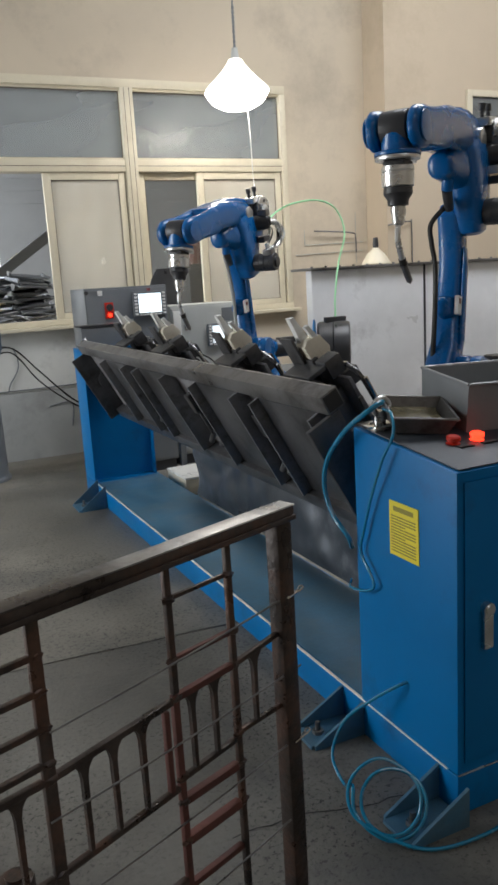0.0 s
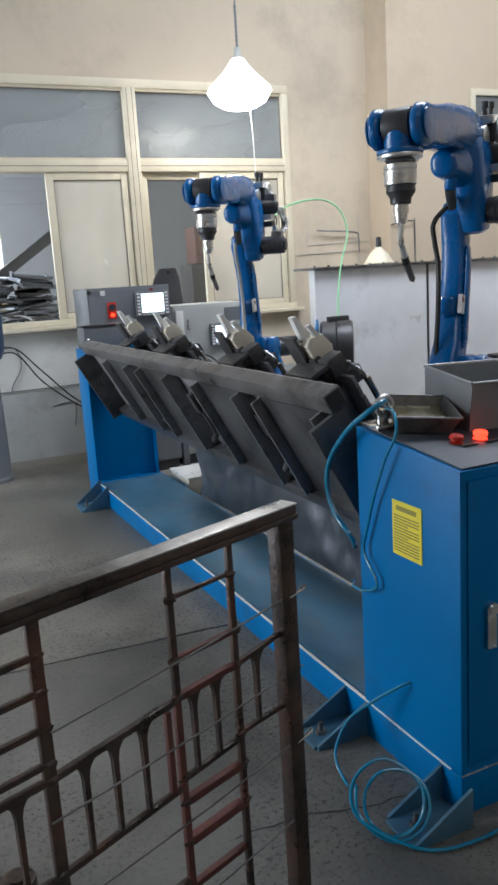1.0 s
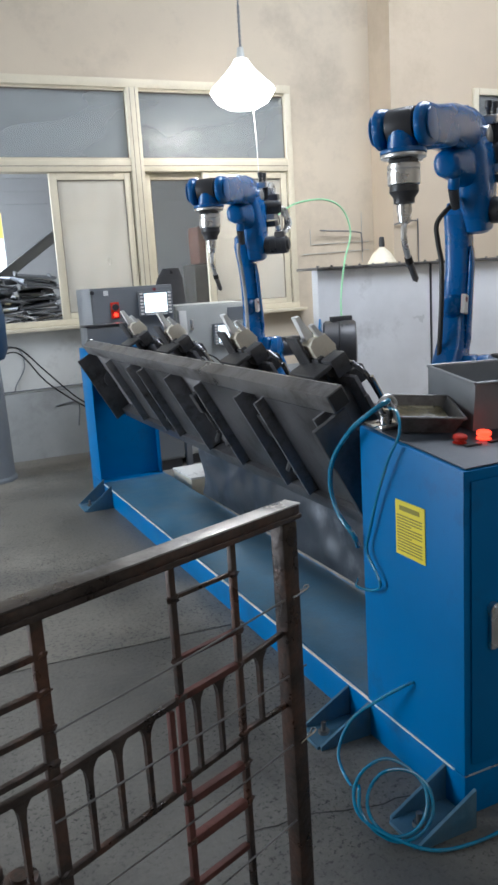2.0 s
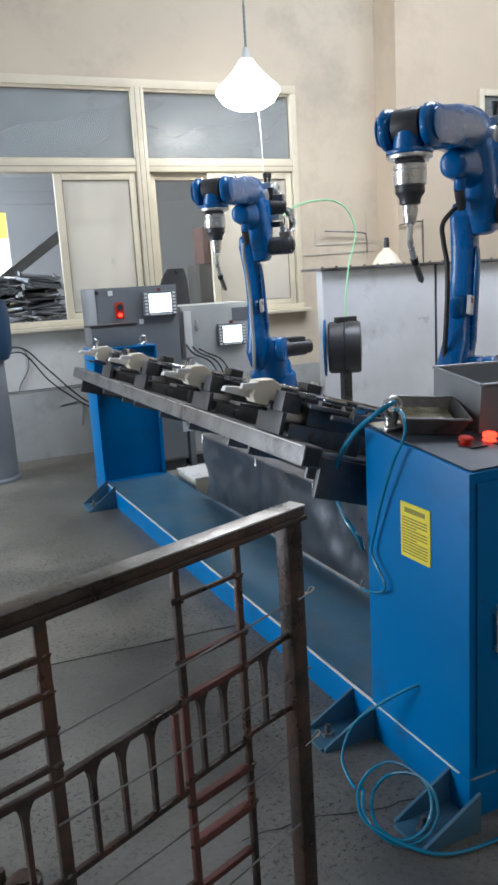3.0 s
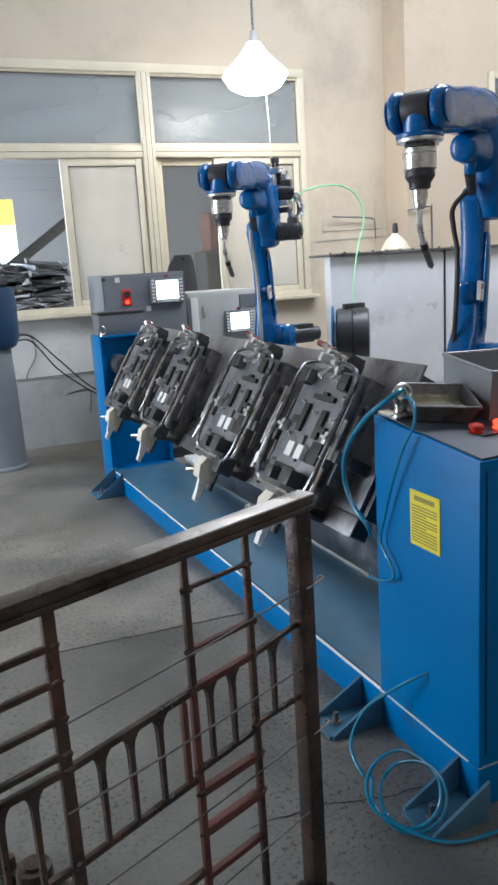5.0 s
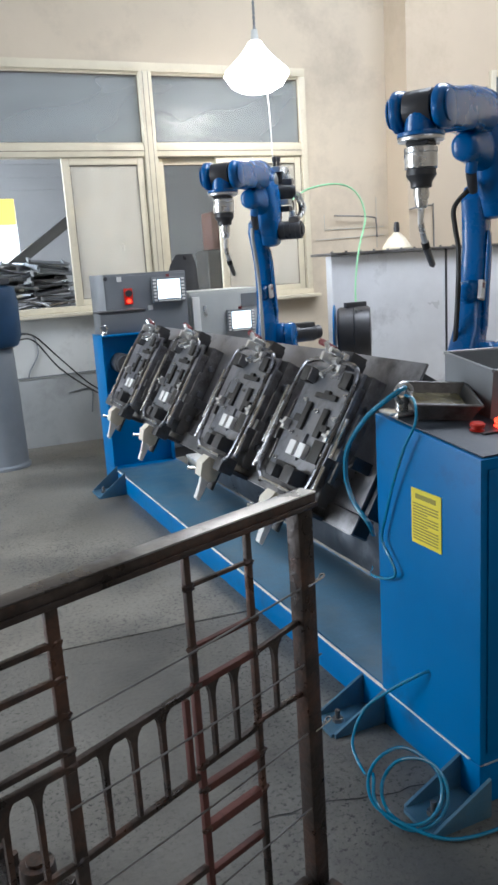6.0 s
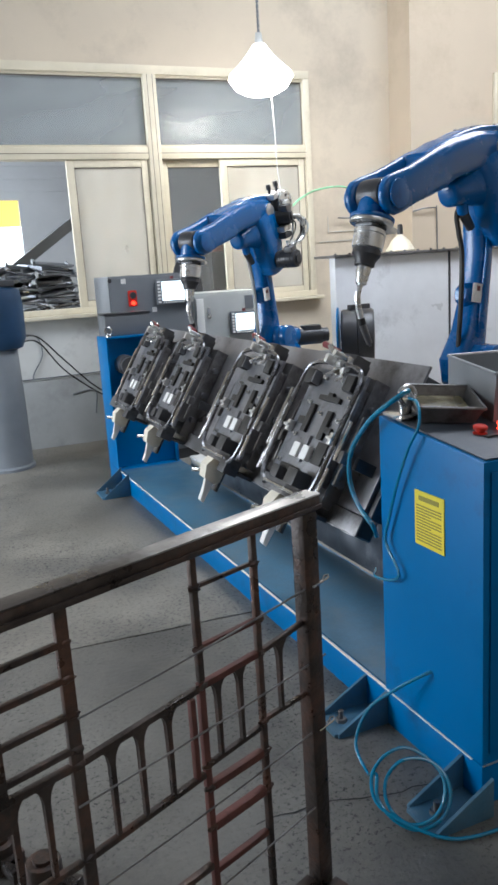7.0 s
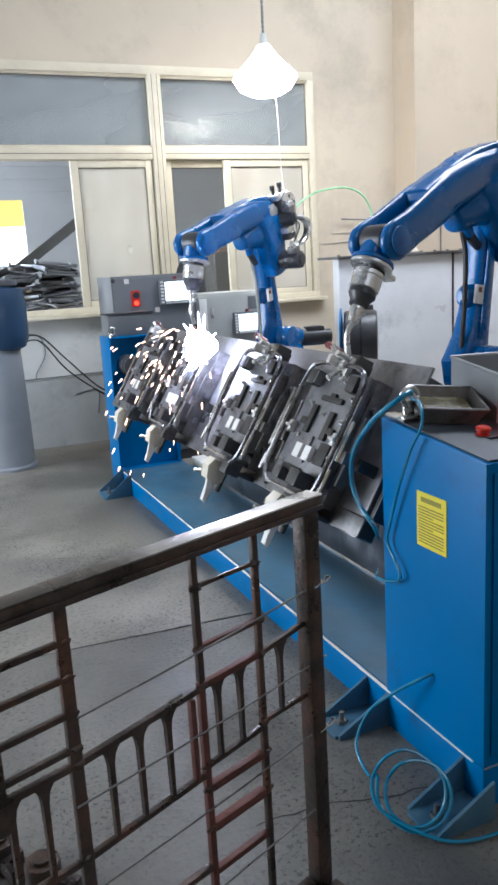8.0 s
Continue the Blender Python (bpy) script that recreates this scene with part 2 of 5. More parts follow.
def pipe(bm, pts, r, seg=8, steps=6, closed=False):
    """A tube along a smooth curve through the points."""
    pts = [Vector(p) for p in pts]
    n = len(pts)
    path = []
    for i in range(n if closed else n - 1):
        p1, p2 = pts[i], pts[(i + 1) % n]
        p0 = pts[i - 1] if (i > 0 or closed) else p1 * 2 - p2
        p3 = pts[(i + 2) % n] if (i + 2 < n or closed) else p2 * 2 - p1
        for k in range(steps):
            t = k / steps
            path.append(0.5 * ((2 * p1) + (p2 - p0) * t + (2 * p0 - 5 * p1 + 4 * p2 - p3) * t * t + (3 * p1 - p0 - 3 * p2 + p3) * t ** 3))
    if not closed:
        path.append(pts[-1])
    rings = []
    up = Vector((0, 0, 1))
    m = len(path)
    for i, p in enumerate(path):
        d = path[(i + 1) % m] - path[i - 1] if closed else path[min(i + 1, m - 1)] - path[max(i - 1, 0)]
        d.normalize()
        side = d.cross(up)
        if side.length < 0.1:
            side = d.cross(Vector((1, 0, 0)))
        side.normalize()
        up = side.cross(d).normalized()
        rings.append([bm.verts.new(p + r * (math.cos(a) * side + math.sin(a) * up)) for a in [2 * math.pi * k / seg for k in range(seg)]])
    for i in range(m if closed else m - 1):
        a, b = rings[i], rings[(i + 1) % m]
        for k in range(seg):
            bm.faces.new((a[k], a[(k + 1) % seg], b[(k + 1) % seg], b[k]))
    if not closed:
        bm.faces.new(rings[0][::-1])
        bm.faces.new(rings[-1])


def turned(bm, profile, m=None, seg=28):
    """A body of revolution about Z from (radius, z) pairs."""
    rings = []
    for r, z in profile:
        rings.append([bm.verts.new((r * math.cos(2 * math.pi * k / seg), r * math.sin(2 * math.pi * k / seg), z)) for k in range(seg)])
    for a, b in zip(rings, rings[1:]):
        for k in range(seg):
            bm.faces.new((a[k], a[(k + 1) % seg], b[(k + 1) % seg], b[k]))
    bm.faces.new(rings[0][::-1])
    bm.faces.new(rings[-1])
    if m is not None:
        bmesh.ops.transform(bm, matrix=m, verts=[v for ring in rings for v in ring])


def slab(bm, outline, z0, z1, m=None, bevel=0.0):
    """A plate of the outline (x, y), between two heights, turned by m."""
    lo = [bm.verts.new((x, y, z0)) for x, y in outline]
    hi = [bm.verts.new((x, y, z1)) for x, y in outline]
    k = len(outline)
    fs = [bm.faces.new(lo[::-1]), bm.faces.new(hi)]
    for i in range(k):
        fs.append(bm.faces.new((lo[i], lo[(i + 1) % k], hi[(i + 1) % k], hi[i])))
    vs = lo + hi
    if bevel:
        es = list({e for f in fs[:2] for e in f.edges})
        r = bmesh.ops.bevel(bm, geom=es, offset=bevel, segments=2, affect="EDGES", profile=0.6)
        vs = list({v for f in r["faces"] for v in f.verts} | {v for f in fs if f.is_valid for v in f.verts})
    if m is not None:
        bmesh.ops.transform(bm, matrix=m, verts=vs)


def loft(bm, sections, seg=20, power=2.6):
    """A smooth body through rounded sections: (centre, axis_a, axis_b) with half axes as vectors."""
    rings = []
    for c, a, b in sections:
        c, a, b = Vector(c), Vector(a), Vector(b)
        ring = []
        for k in range(seg):
            t = 2 * math.pi * k / seg
            ct, st = math.cos(t), math.sin(t)
            ring.append(bm.verts.new(c + a * math.copysign(abs(ct) ** (2 / power), ct) + b * math.copysign(abs(st) ** (2 / power), st)))
        rings.append(ring)
    for a, b in zip(rings, rings[1:]):
        for k in range(seg):
            bm.faces.new((a[k], a[(k + 1) % seg], b[(k + 1) % seg], b[k]))
    bm.faces.new(rings[0][::-1])
    bm.faces.new(rings[-1])


def finish(bm, name, material, smooth=True):
    bmesh.ops.recalc_face_normals(bm, faces=bm.faces)
    me = bpy.data.meshes.new(name)
    bm.to_mesh(me)
    bm.free()
    me.materials.append(material)
    if smooth:
        me.shade_smooth()
        me.set_sharp_from_angle(angle=radians(35))
    return me


def part(name, bm, material, parent=None, label="", m=None):
    ob = new(name, finish(bm, name, material))
    if parent is not None:
        ob.parent = parent
    if m is not None:
        ob.matrix_basis = m
    if label:
        ob["label"] = label
    return ob


def thing(name, m, label, category, group="", kind=""):
    ob = new(name)
    ob.empty_display_size = 0.1
    ob.matrix_basis = m
    return tagged(ob, label, category, group, kind)


def solid(name, bm, material, label, category, m=None, kind="", group=""):
    return tagged(part(name, bm, material, None, "", m), label, category, group, kind)


def B(*args, **kw):
    bm = bmesh.new()
    box(bm, *args, **kw)
    return bm


# ---- the hall ----
WALL_Y, WALL_T = 6.75, 0.24
WX0, WX1, WZ0, WZ1 = 0.5, 3.50, 1.115, 3.10  # window opening
HALL_H = 5.4


def build_hall():
    # two slabs of concrete that meet in a joint, darker near, paler far
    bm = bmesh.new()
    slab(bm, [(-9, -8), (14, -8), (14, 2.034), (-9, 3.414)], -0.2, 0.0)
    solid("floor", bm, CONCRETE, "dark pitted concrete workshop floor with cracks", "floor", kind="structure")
    bm = bmesh.new()
    slab(bm, [(-9, 3.419), (14, 2.039), (14, 16), (-9, 16)], -0.2, 0.0)
    solid("floor", bm, CONCRETE_FAR, "pale stained concrete workshop floor", "floor", kind="structure")
    solid("floor_bed", B(-9, 14, -8, 16, -0.3, -0.201), RUBBER, "dark bed under the floor joint", "floor", kind="structure")
    # long cracks and joints
    rng = random.Random(4)
    for i, (a, b) in enumerate([((-0.9, 2.931), (1.14, 2.809)), ((0.60, 1.63), (1.55, 1.49))]):
        bm = bmesh.new()
        pts, n = [], 26
        off = 0
        for k in range(n + 1):
            off = off * 0.8 + rng.uniform(-0.004, 0.004) * (1 + 2 * i)
            pts.append((a[0] + (b[0] - a[0]) * k / n, a[1] + (b[1] - a[1]) * k / n + off))
        top = [bm.verts.new((x, y + rng.uniform(0.001, 0.0035), 0.0015)) for x, y in pts]
        bot = [bm.verts.new((x, y - rng.uniform(0.001, 0.0035), 0.0015)) for x, y in pts]
        for k in range(n):
            bm.faces.new((bot[k], bot[k + 1], top[k + 1], top[k]))
        solid("floor_crack", bm, RUBBER, "dark crack in the concrete floor", "crack", kind="structure")
    y0, y1 = WALL_Y, WALL_Y + WALL_T
    bm = bmesh.new()
    box(bm, -5.0, WX0, y0, y1, 0.58, HALL_H)
    box(bm, WX1, 4.359, y0, y1, 0.58, HALL_H)
    box(bm, WX0, WX1, y0, y1, 0.58, WZ0 - 0.03)
    box(bm, WX0, WX1, y0, y1, WZ1, HALL_H)
    solid("wall_north", bm, PLASTER, "cream plaster wall with stains above a grey dado", "wall", kind="structure")
    # thin pale grey panel over the plaster below the sill
    solid("sill_wall", B(-5.0, 2.6, y0 - 0.006, y0 - 0.001, 0.58, WZ0 - 0.032), SILL_GREY, "pale grey wall panel under the window", "wall", kind="structure")
    solid("dado", B(-5.0, 4.359, y0 - 0.012, y1, 0, 0.578), DADO, "grey painted lower wall band", "wall", kind="structure")
    bm = B(4.36, 9.0, 6.40, 6.99, 0, HALL_H)
    solid("wall_pier", bm, TAN_WALL, "tan plaster wall set forward of the window wall", "wall", kind="structure")
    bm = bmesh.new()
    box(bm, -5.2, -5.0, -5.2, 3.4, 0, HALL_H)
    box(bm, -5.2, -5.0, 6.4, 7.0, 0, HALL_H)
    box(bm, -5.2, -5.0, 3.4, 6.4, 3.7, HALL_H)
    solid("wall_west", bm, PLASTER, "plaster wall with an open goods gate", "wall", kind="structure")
    solid("wall_south", B(-5.2, 9.2, -5.2, -5.0, 0, HALL_H), PLASTER, "plaster wall", "wall", kind="structure")
    solid("wall_east", B(9.0, 9.2, -5.0, 7.0, 0, HALL_H), PLASTER, "plaster wall", "wall", kind="structure")
    # roof out of view, left open for the two added skylights
    bm = bmesh.new()
    box(bm, -5.2, 2.2, -1.5, 7, HALL_H, HALL_H + 0.15)
    box(bm, 6.6, 9.2, -1.5, 7, HALL_H, HALL_H + 0.15)
    box(bm, 2.2, 6.6, -1.5, 2.5, HALL_H, HALL_H + 0.15)
    box(bm, -5.2, 0.0, -3.7, -1.5, HALL_H, HALL_H + 0.15)
    box(bm, 4.4, 9.2, -3.7, -1.5, HALL_H, HALL_H + 0.15)
    box(bm, -5.2, 9.2, -5.2, -3.7, HALL_H, HALL_H + 0.15)
    box(bm, 2.2, 6.6, 4.7, 7, HALL_H, HALL_H + 0.15)
    solid("ceiling", bm, ROOF, "grey roof deck out of view, with two added skylight strips", "ceiling", kind="structure")
    # high second window in the tan wall
    w = thing("window_2", pose(5.285, 6.399, 2.31), "dark high window in a cream frame", "window", kind="structure")
    for nm, a in (("jamb", (0, 0.06, -0.035, 0.0, 0, 0.75)), ("head", (0.06, 1.4, -0.035, 0.0, 0.69, 0.75)), ("sill", (0.06, 1.4, -0.05, 0.0, 0, 0.06))):
        part(nm, B(*a, bevel=0.006), CREAM, w)
    part("pane", B(0.06, 1.4, -0.012, 0.0, 0.06, 0.69), GLASS_TOP, w)


def build_window():
    w = thing("window_1", pose(0, WALL_Y, 0), "large cream-framed sliding window, lower sash slid open", "window", kind="structure")
    d0, d1 = -0.02, 0.10

    def bar(nm, x0, x1, z0, z1, y0=d0, y1=d1, mat=CREAM):
        return part(nm, B(x0, x1, y0, y1, z0, z1, bevel=0.006), mat, w)

    bar("frame_head", WX0, WX1, WZ1 - 0.07, WZ1)
    bar("frame_foot", WX0, WX1, WZ0, WZ0 + 0.05)
    bar("frame_side", WX0, WX0 + 0.06, WZ0 + 0.05, WZ1 - 0.07)
    bar("frame_side", WX1 - 0.06, WX1, WZ0 + 0.05, WZ1 - 0.07)
    bar("mullion", 1.955, 2.065, WZ0 + 0.05, WZ1 - 0.07, -0.03, 0.11)
    bar("transom", WX0 + 0.06, 1.955, 2.36, 2.455)
    bar("transom", 2.065, WX1 - 0.06, 2.36, 2.455)
    bar("sill", WX0 - 0.03, WX1 + 0.04, WZ0 - 0.03, WZ0, -0.10, 0.24)
    for a, b in ((WX0 + 0.06, 1.955), (2.065, WX1 - 0.06)):
        g = part("upper_pane", B(a, b, 0.035, 0.041, 2.455, WZ1 - 0.07), GLASS_TOP, w, "dusty grey glass pane")
        g.visible_shadow = False
        for nm, q in (("bead_low", (a, b, 0.0, 0.03, 2.455, 2.475)), ("bead_top", (a, b, 0.0, 0.03, WZ1 - 0.09, WZ1 - 0.07))):
            part(nm, B(*q), CREAM, w)
    # dark joints and gaskets in the frame
    for q in ((WX0 + 0.06, 1.953, 2.404, 2.409), (2.067, WX1 - 0.06, 2.404, 2.409)):
        part("joint", B(q[0], q[1], d0 - 0.0015, d0 - 0.0003, q[2], q[3]), FRAME_JOINT, w)
    for x in (1.985, 2.031):
        part("joint", B(x, x + 0.004, -0.0315, -0.0303, WZ0 + 0.05, WZ1 - 0.07), FRAME_JOINT, w)
    for a, b in ((WX0 + 0.06, 1.955), (2.065, WX1 - 0.06)):
        for q in ((a, b, 2.475, 2.481), (a, b, WZ1 - 0.096, WZ1 - 0.09), (a + 0.001, a + 0.007, 2.481, WZ1 - 0.096), (b - 0.007, b - 0.001, 2.481, WZ1 - 0.096)):
            part("gasket", B(q[0], q[1], 0.026, 0.034, q[2], q[3]), FRAME_JOINT, w, "dark rubber gasket")
    # sliding sashes
    for a, b, y in ((1.25, 1.953, 0.0), (2.60, 3.438, 0.0), (2.067, 2.70, 0.05)):
        z0, z1, t = WZ0 + 0.05, 2.358, 0.065
        s = part("sash", B(a, a + t, y, y + 0.04, z0, z1, bevel=0.005), CREAM, w)
        part("sash_stile", B(b - t, b, y, y + 0.04, z0, z1, bevel=0.005), CREAM, s)
        part("sash_rail", B(a + t, b - t, y, y + 0.04, z0, z0 + 0.05, bevel=0.005), CREAM, s)
        part("sash_rail", B(a + t, b - t, y, y + 0.04, z1 - 0.06, z1, bevel=0.005), CREAM, s)
        for q in ((a + t, b - t, z0 + 0.05, z0 + 0.056), (a + t, b - t, z1 - 0.066, z1 - 0.06), (a + t, a + t + 0.006, z0 + 0.056, z1 - 0.066), (b - t - 0.006, b - t, z0 + 0.056, z1 - 0.066)):
            part("gasket", B(q[0], q[1], y + 0.008, y + 0.016, q[2], q[3]), FRAME_JOINT, s, "dark rubber gasket")
        part("pull_edge", B(b - 0.012, b - 0.007, y - 0.0015, y - 0.0003, z0, z1), FRAME_JOINT, s)
        g = part("pane", B(a + t, b - t, y + 0.018, y + 0.023, z0 + 0.05, z1 - 0.06), GLASS_CLEAR if y else GLASS, s, "reflecting glass pane")
        g.visible_shadow = False


def build_back_room():
    y = 11.6
    bm = bmesh.new()
    box(bm, -1.7, 0.5, y, y + 0.2, 0, 4.2)
    box(bm, 0.5, 1.45, y, y + 0.2, 0, 1.66)
    box(bm, 0.5, 1.45, y, y + 0.2, 2.52, 4.2)
    box(bm, 1.45, 9, y, y + 0.2, 0, 4.2)
    for k in range(9):
        box(bm, -1.7, 9, y - 0.03, y, 2.62 + 0.17 * k, 2.70 + 0.17 * k)
    solid("back_wall", bm, GREY_WALL, "grey wall of the neighbouring room", "wall", kind="structure")
    # unseen side wall, its opening added for the fill lamp
    bm = bmesh.new()
    box(bm, -1.9, -1.7, 6.99, 8.0, 0, 4.2)
    box(bm, -1.9, -1.7, 11.2, 11.8, 0, 4.2)
    box(bm, -1.9, -1.7, 8.0, 11.2, 3.6, 4.2)
    box(bm, -1.9, -1.7, 8.0, 11.2, 0, 0.9)
    solid("back_side_wall", bm, GREY_WALL, "grey side wall out of view, with an opening added for light", "wall", kind="structure")
    solid("back_east_wall", B(9.0, 9.2, 7.0, 11.8, 0, 4.2), GREY_WALL, "grey wall", "wall", kind="structure")
    bm = B(-1.9, 9.2, 6.99, 11.8, 4.2, 4.35)
    for k in range(6):
        box(bm, -1.7, 9, 7.4 + k * 0.75, 7.48 + k * 0.75, 4.08, 4.2)
    solid("back_ceiling", bm, GREY_WALL, "grey ribbed ceiling", "ceiling", kind="structure")
    w = thing("window_3", pose(0.5, y, 1.66), "bright far window with a yellow upper panel", "window", kind="structure")
    part("pane", B(0, 0.95, 0.1, 0.12, 0, 0.51), DAYLIGHT, w, "bright daylit pane")
    part("panel", B(0, 0.95, 0.1, 0.12, 0.512, 0.86), YELLOW_SIGN, w, "yellow panel")
    # slanting conveyor beam
    bm = bmesh.new()
    m = look((1.0, 9.2, 1.53), (1.9, 9.2, 2.15)) @ pose(0, 0, 0)
    box(bm, -0.06, 0.06, -0.05, 0.05, -1.5, 0.1, 0.01)
    box(bm, -0.09, 0.09, 0.05, 0.062, -1.5, 0.1)
    solid("slanting_beam", bm, GREY_BOX, "slanting dark steel beam in the next room", "beam", m)
    # posts in the next room
    for x, wdt in ((3.62, 0.25),):
        solid("column", B(x, x + wdt, 9.0, 9.25, 0, 4.2, bevel=0.01), PLASTER, "pale square column in the next room", "column", kind="structure")
    # workbench under the stacked frames
    b = thing("workbench", pose(0.0, 7.05, 0), "steel workbench under the window", "bench")
    part("top", B(-0.6, 1.9, 0.0, 0.8, 1.03, 1.08, bevel=0.005), STEEL_DARK, b)
    for x in (-0.55, 1.8):
        for yy in (0.05, 0.72):
            part("leg", B(x, x + 0.05, yy, yy + 0.05, 0, 1.03), STEEL_DARK, b)
    rng = random.Random(7)
    for i in range(34):
        bm = bmesh.new()
        c = (rng.uniform(0.72, 0.86) if i % 2 else rng.uniform(1.12, 1.2), 7.3 + rng.uniform(-0.1, 0.12), 1.11 + 0.027 * (i // 2))
        w_ = rng.uniform(0.13, 0.22)
        slab(bm, [(-w_, -0.10), (w_ * 0.8, -0.12), (w_, 0.02), (w_ * 0.7, 0.12), (-w_ * 0.9, 0.10)], -0.009, 0.009, None, 0.003)
        box(bm, -w_, -w_ + 0.02, -0.1, 0.1, 0.0, 0.03)
        box(bm, w_ * 0.6, w_ * 0.6 + 0.015, -0.1, 0.1, -0.0, 0.028)
        solid("pressed_bracket", bm, SCRAP, "pressed grey steel bracket in a stack", "bracket", pose(*c, rng.uniform(-9, 9), rng.uniform(-9, 9), rng.uniform(-40, 40)), group="stacked brackets")
    for i in range(7):
        bm = bmesh.new()
        pipe(bm, [(-0.22, 0, 0), (-0.2, 0.02, 0.05), (0.1, 0.0, 0.06), (0.22, 0.0, 0.0)], 0.012, 6, 4)
        solid("bent_tube", bm, BRIGHT_STEEL if i % 3 == 0 else SCRAP, "short bent steel tube lying by the window", "tube",
              pose(0.55 + 0.11 * i, 7.02 + 0.03 * (i % 3), 1.13 + 0.03 * (i % 2), 0, rng.uniform(-8, 8), rng.uniform(-30, 30)), group="bent tubes")
    # hide-coloured machine and the chair back seen through the other sash
    g = thing("press_machine", pose(3.15, 8.3, 0), "brown and red machine in the next room", "machine")
    part("body", B(-0.2, 0.2, -0.2, 0.2, 0, 1.6, bevel=0.03), RUBBER, g)
    part("head", B(-0.12, 0.12, -0.16, 0.16, 1.6, 2.0, bevel=0.03), BROWN, g)
    part("panel", B(-0.05, 0.07, -0.22, -0.2, 1.35, 1.75, bevel=0.01), WHITE_PAINT, g)
    c = thing("office_chair", pose(2.02, 6.22, 0, 0, 0, 180), "black high-backed chair standing by the window", "chair")
    bm = bmesh.new()
    loft(bm, [((0, 0, 0.95), (0.14, 0, 0), (0, 0.03, 0)), ((0, 0, 1.25), (0.15, 0, 0), (0, 0.035, 0)), ((-0.02, 0.02, 1.45), (0.11, 0, 0), (0, 0.03, 0)), ((-0.03, 0.03, 1.53), (0.07, 0, 0), (0, 0.015, 0))])
    part("backrest", bm, BLACK, c)
    part("seat", B(-0.24, 0.24, -0.42, 0.05, 0.5, 0.58, bevel=0.03), BLACK, c)
    bm = bmesh.new()
    rod(bm, (0, -0.2, 0.06), (0, -0.2, 0.5), 0.03)
    for k in range(5):
        a = k * 2 * math.pi / 5
        rod(bm, (0, -0.2, 0.08), (0.28 * math.cos(a), -0.2 + 0.28 * math.sin(a), 0.03), 0.02)
    box(bm, -0.03, 0.03, -0.02, 0.02, 0.5, 1.0)
    part("foot", bm, BLACK, c)


build_hall()
build_window()
build_back_room()

# ---- the positioner ----
M = pose(1.152, 1.52, 0, 0, 0, 1.1)  # its own axes: x across, y along, away from the operator
AXIS = M @ pose(0.12, 0, 0.826)
DEPTH = 0.45


def gusset_pair(parent, v0, v1, high=0.108):
    for v in (v0, v1):
        bm = bmesh.new()
        slab(bm, [(0.0, 0.0), (-0.175, 0.0), (-0.175, 0.014), (0.0, high)], -0.005, 0.005, pose(0, v, 0, 90, 0, 0), 0.001)
        part("gusset", bm, BLUE_WORN, parent, "worn blue triangular foot plate")
    f = part("foot_plate", B(-0.185, -0.002, v0 + 0.006, v1 - 0.006, 0.0, 0.012, bevel=0.002), BLUE_WORN, parent)
    bm = bmesh.new()
    rod(bm, (-0.13, (v0 + v1) / 2, 0.012), (-0.13, (v0 + v1) / 2, 0.024), 0.018, seg=6)
    rod(bm, (-0.13, (v0 + v1) / 2, 0.024), (-0.13, (v0 + v1) / 2, 0.05), 0.008)
    part("anchor_bolt", bm, STEEL_DARK, f)


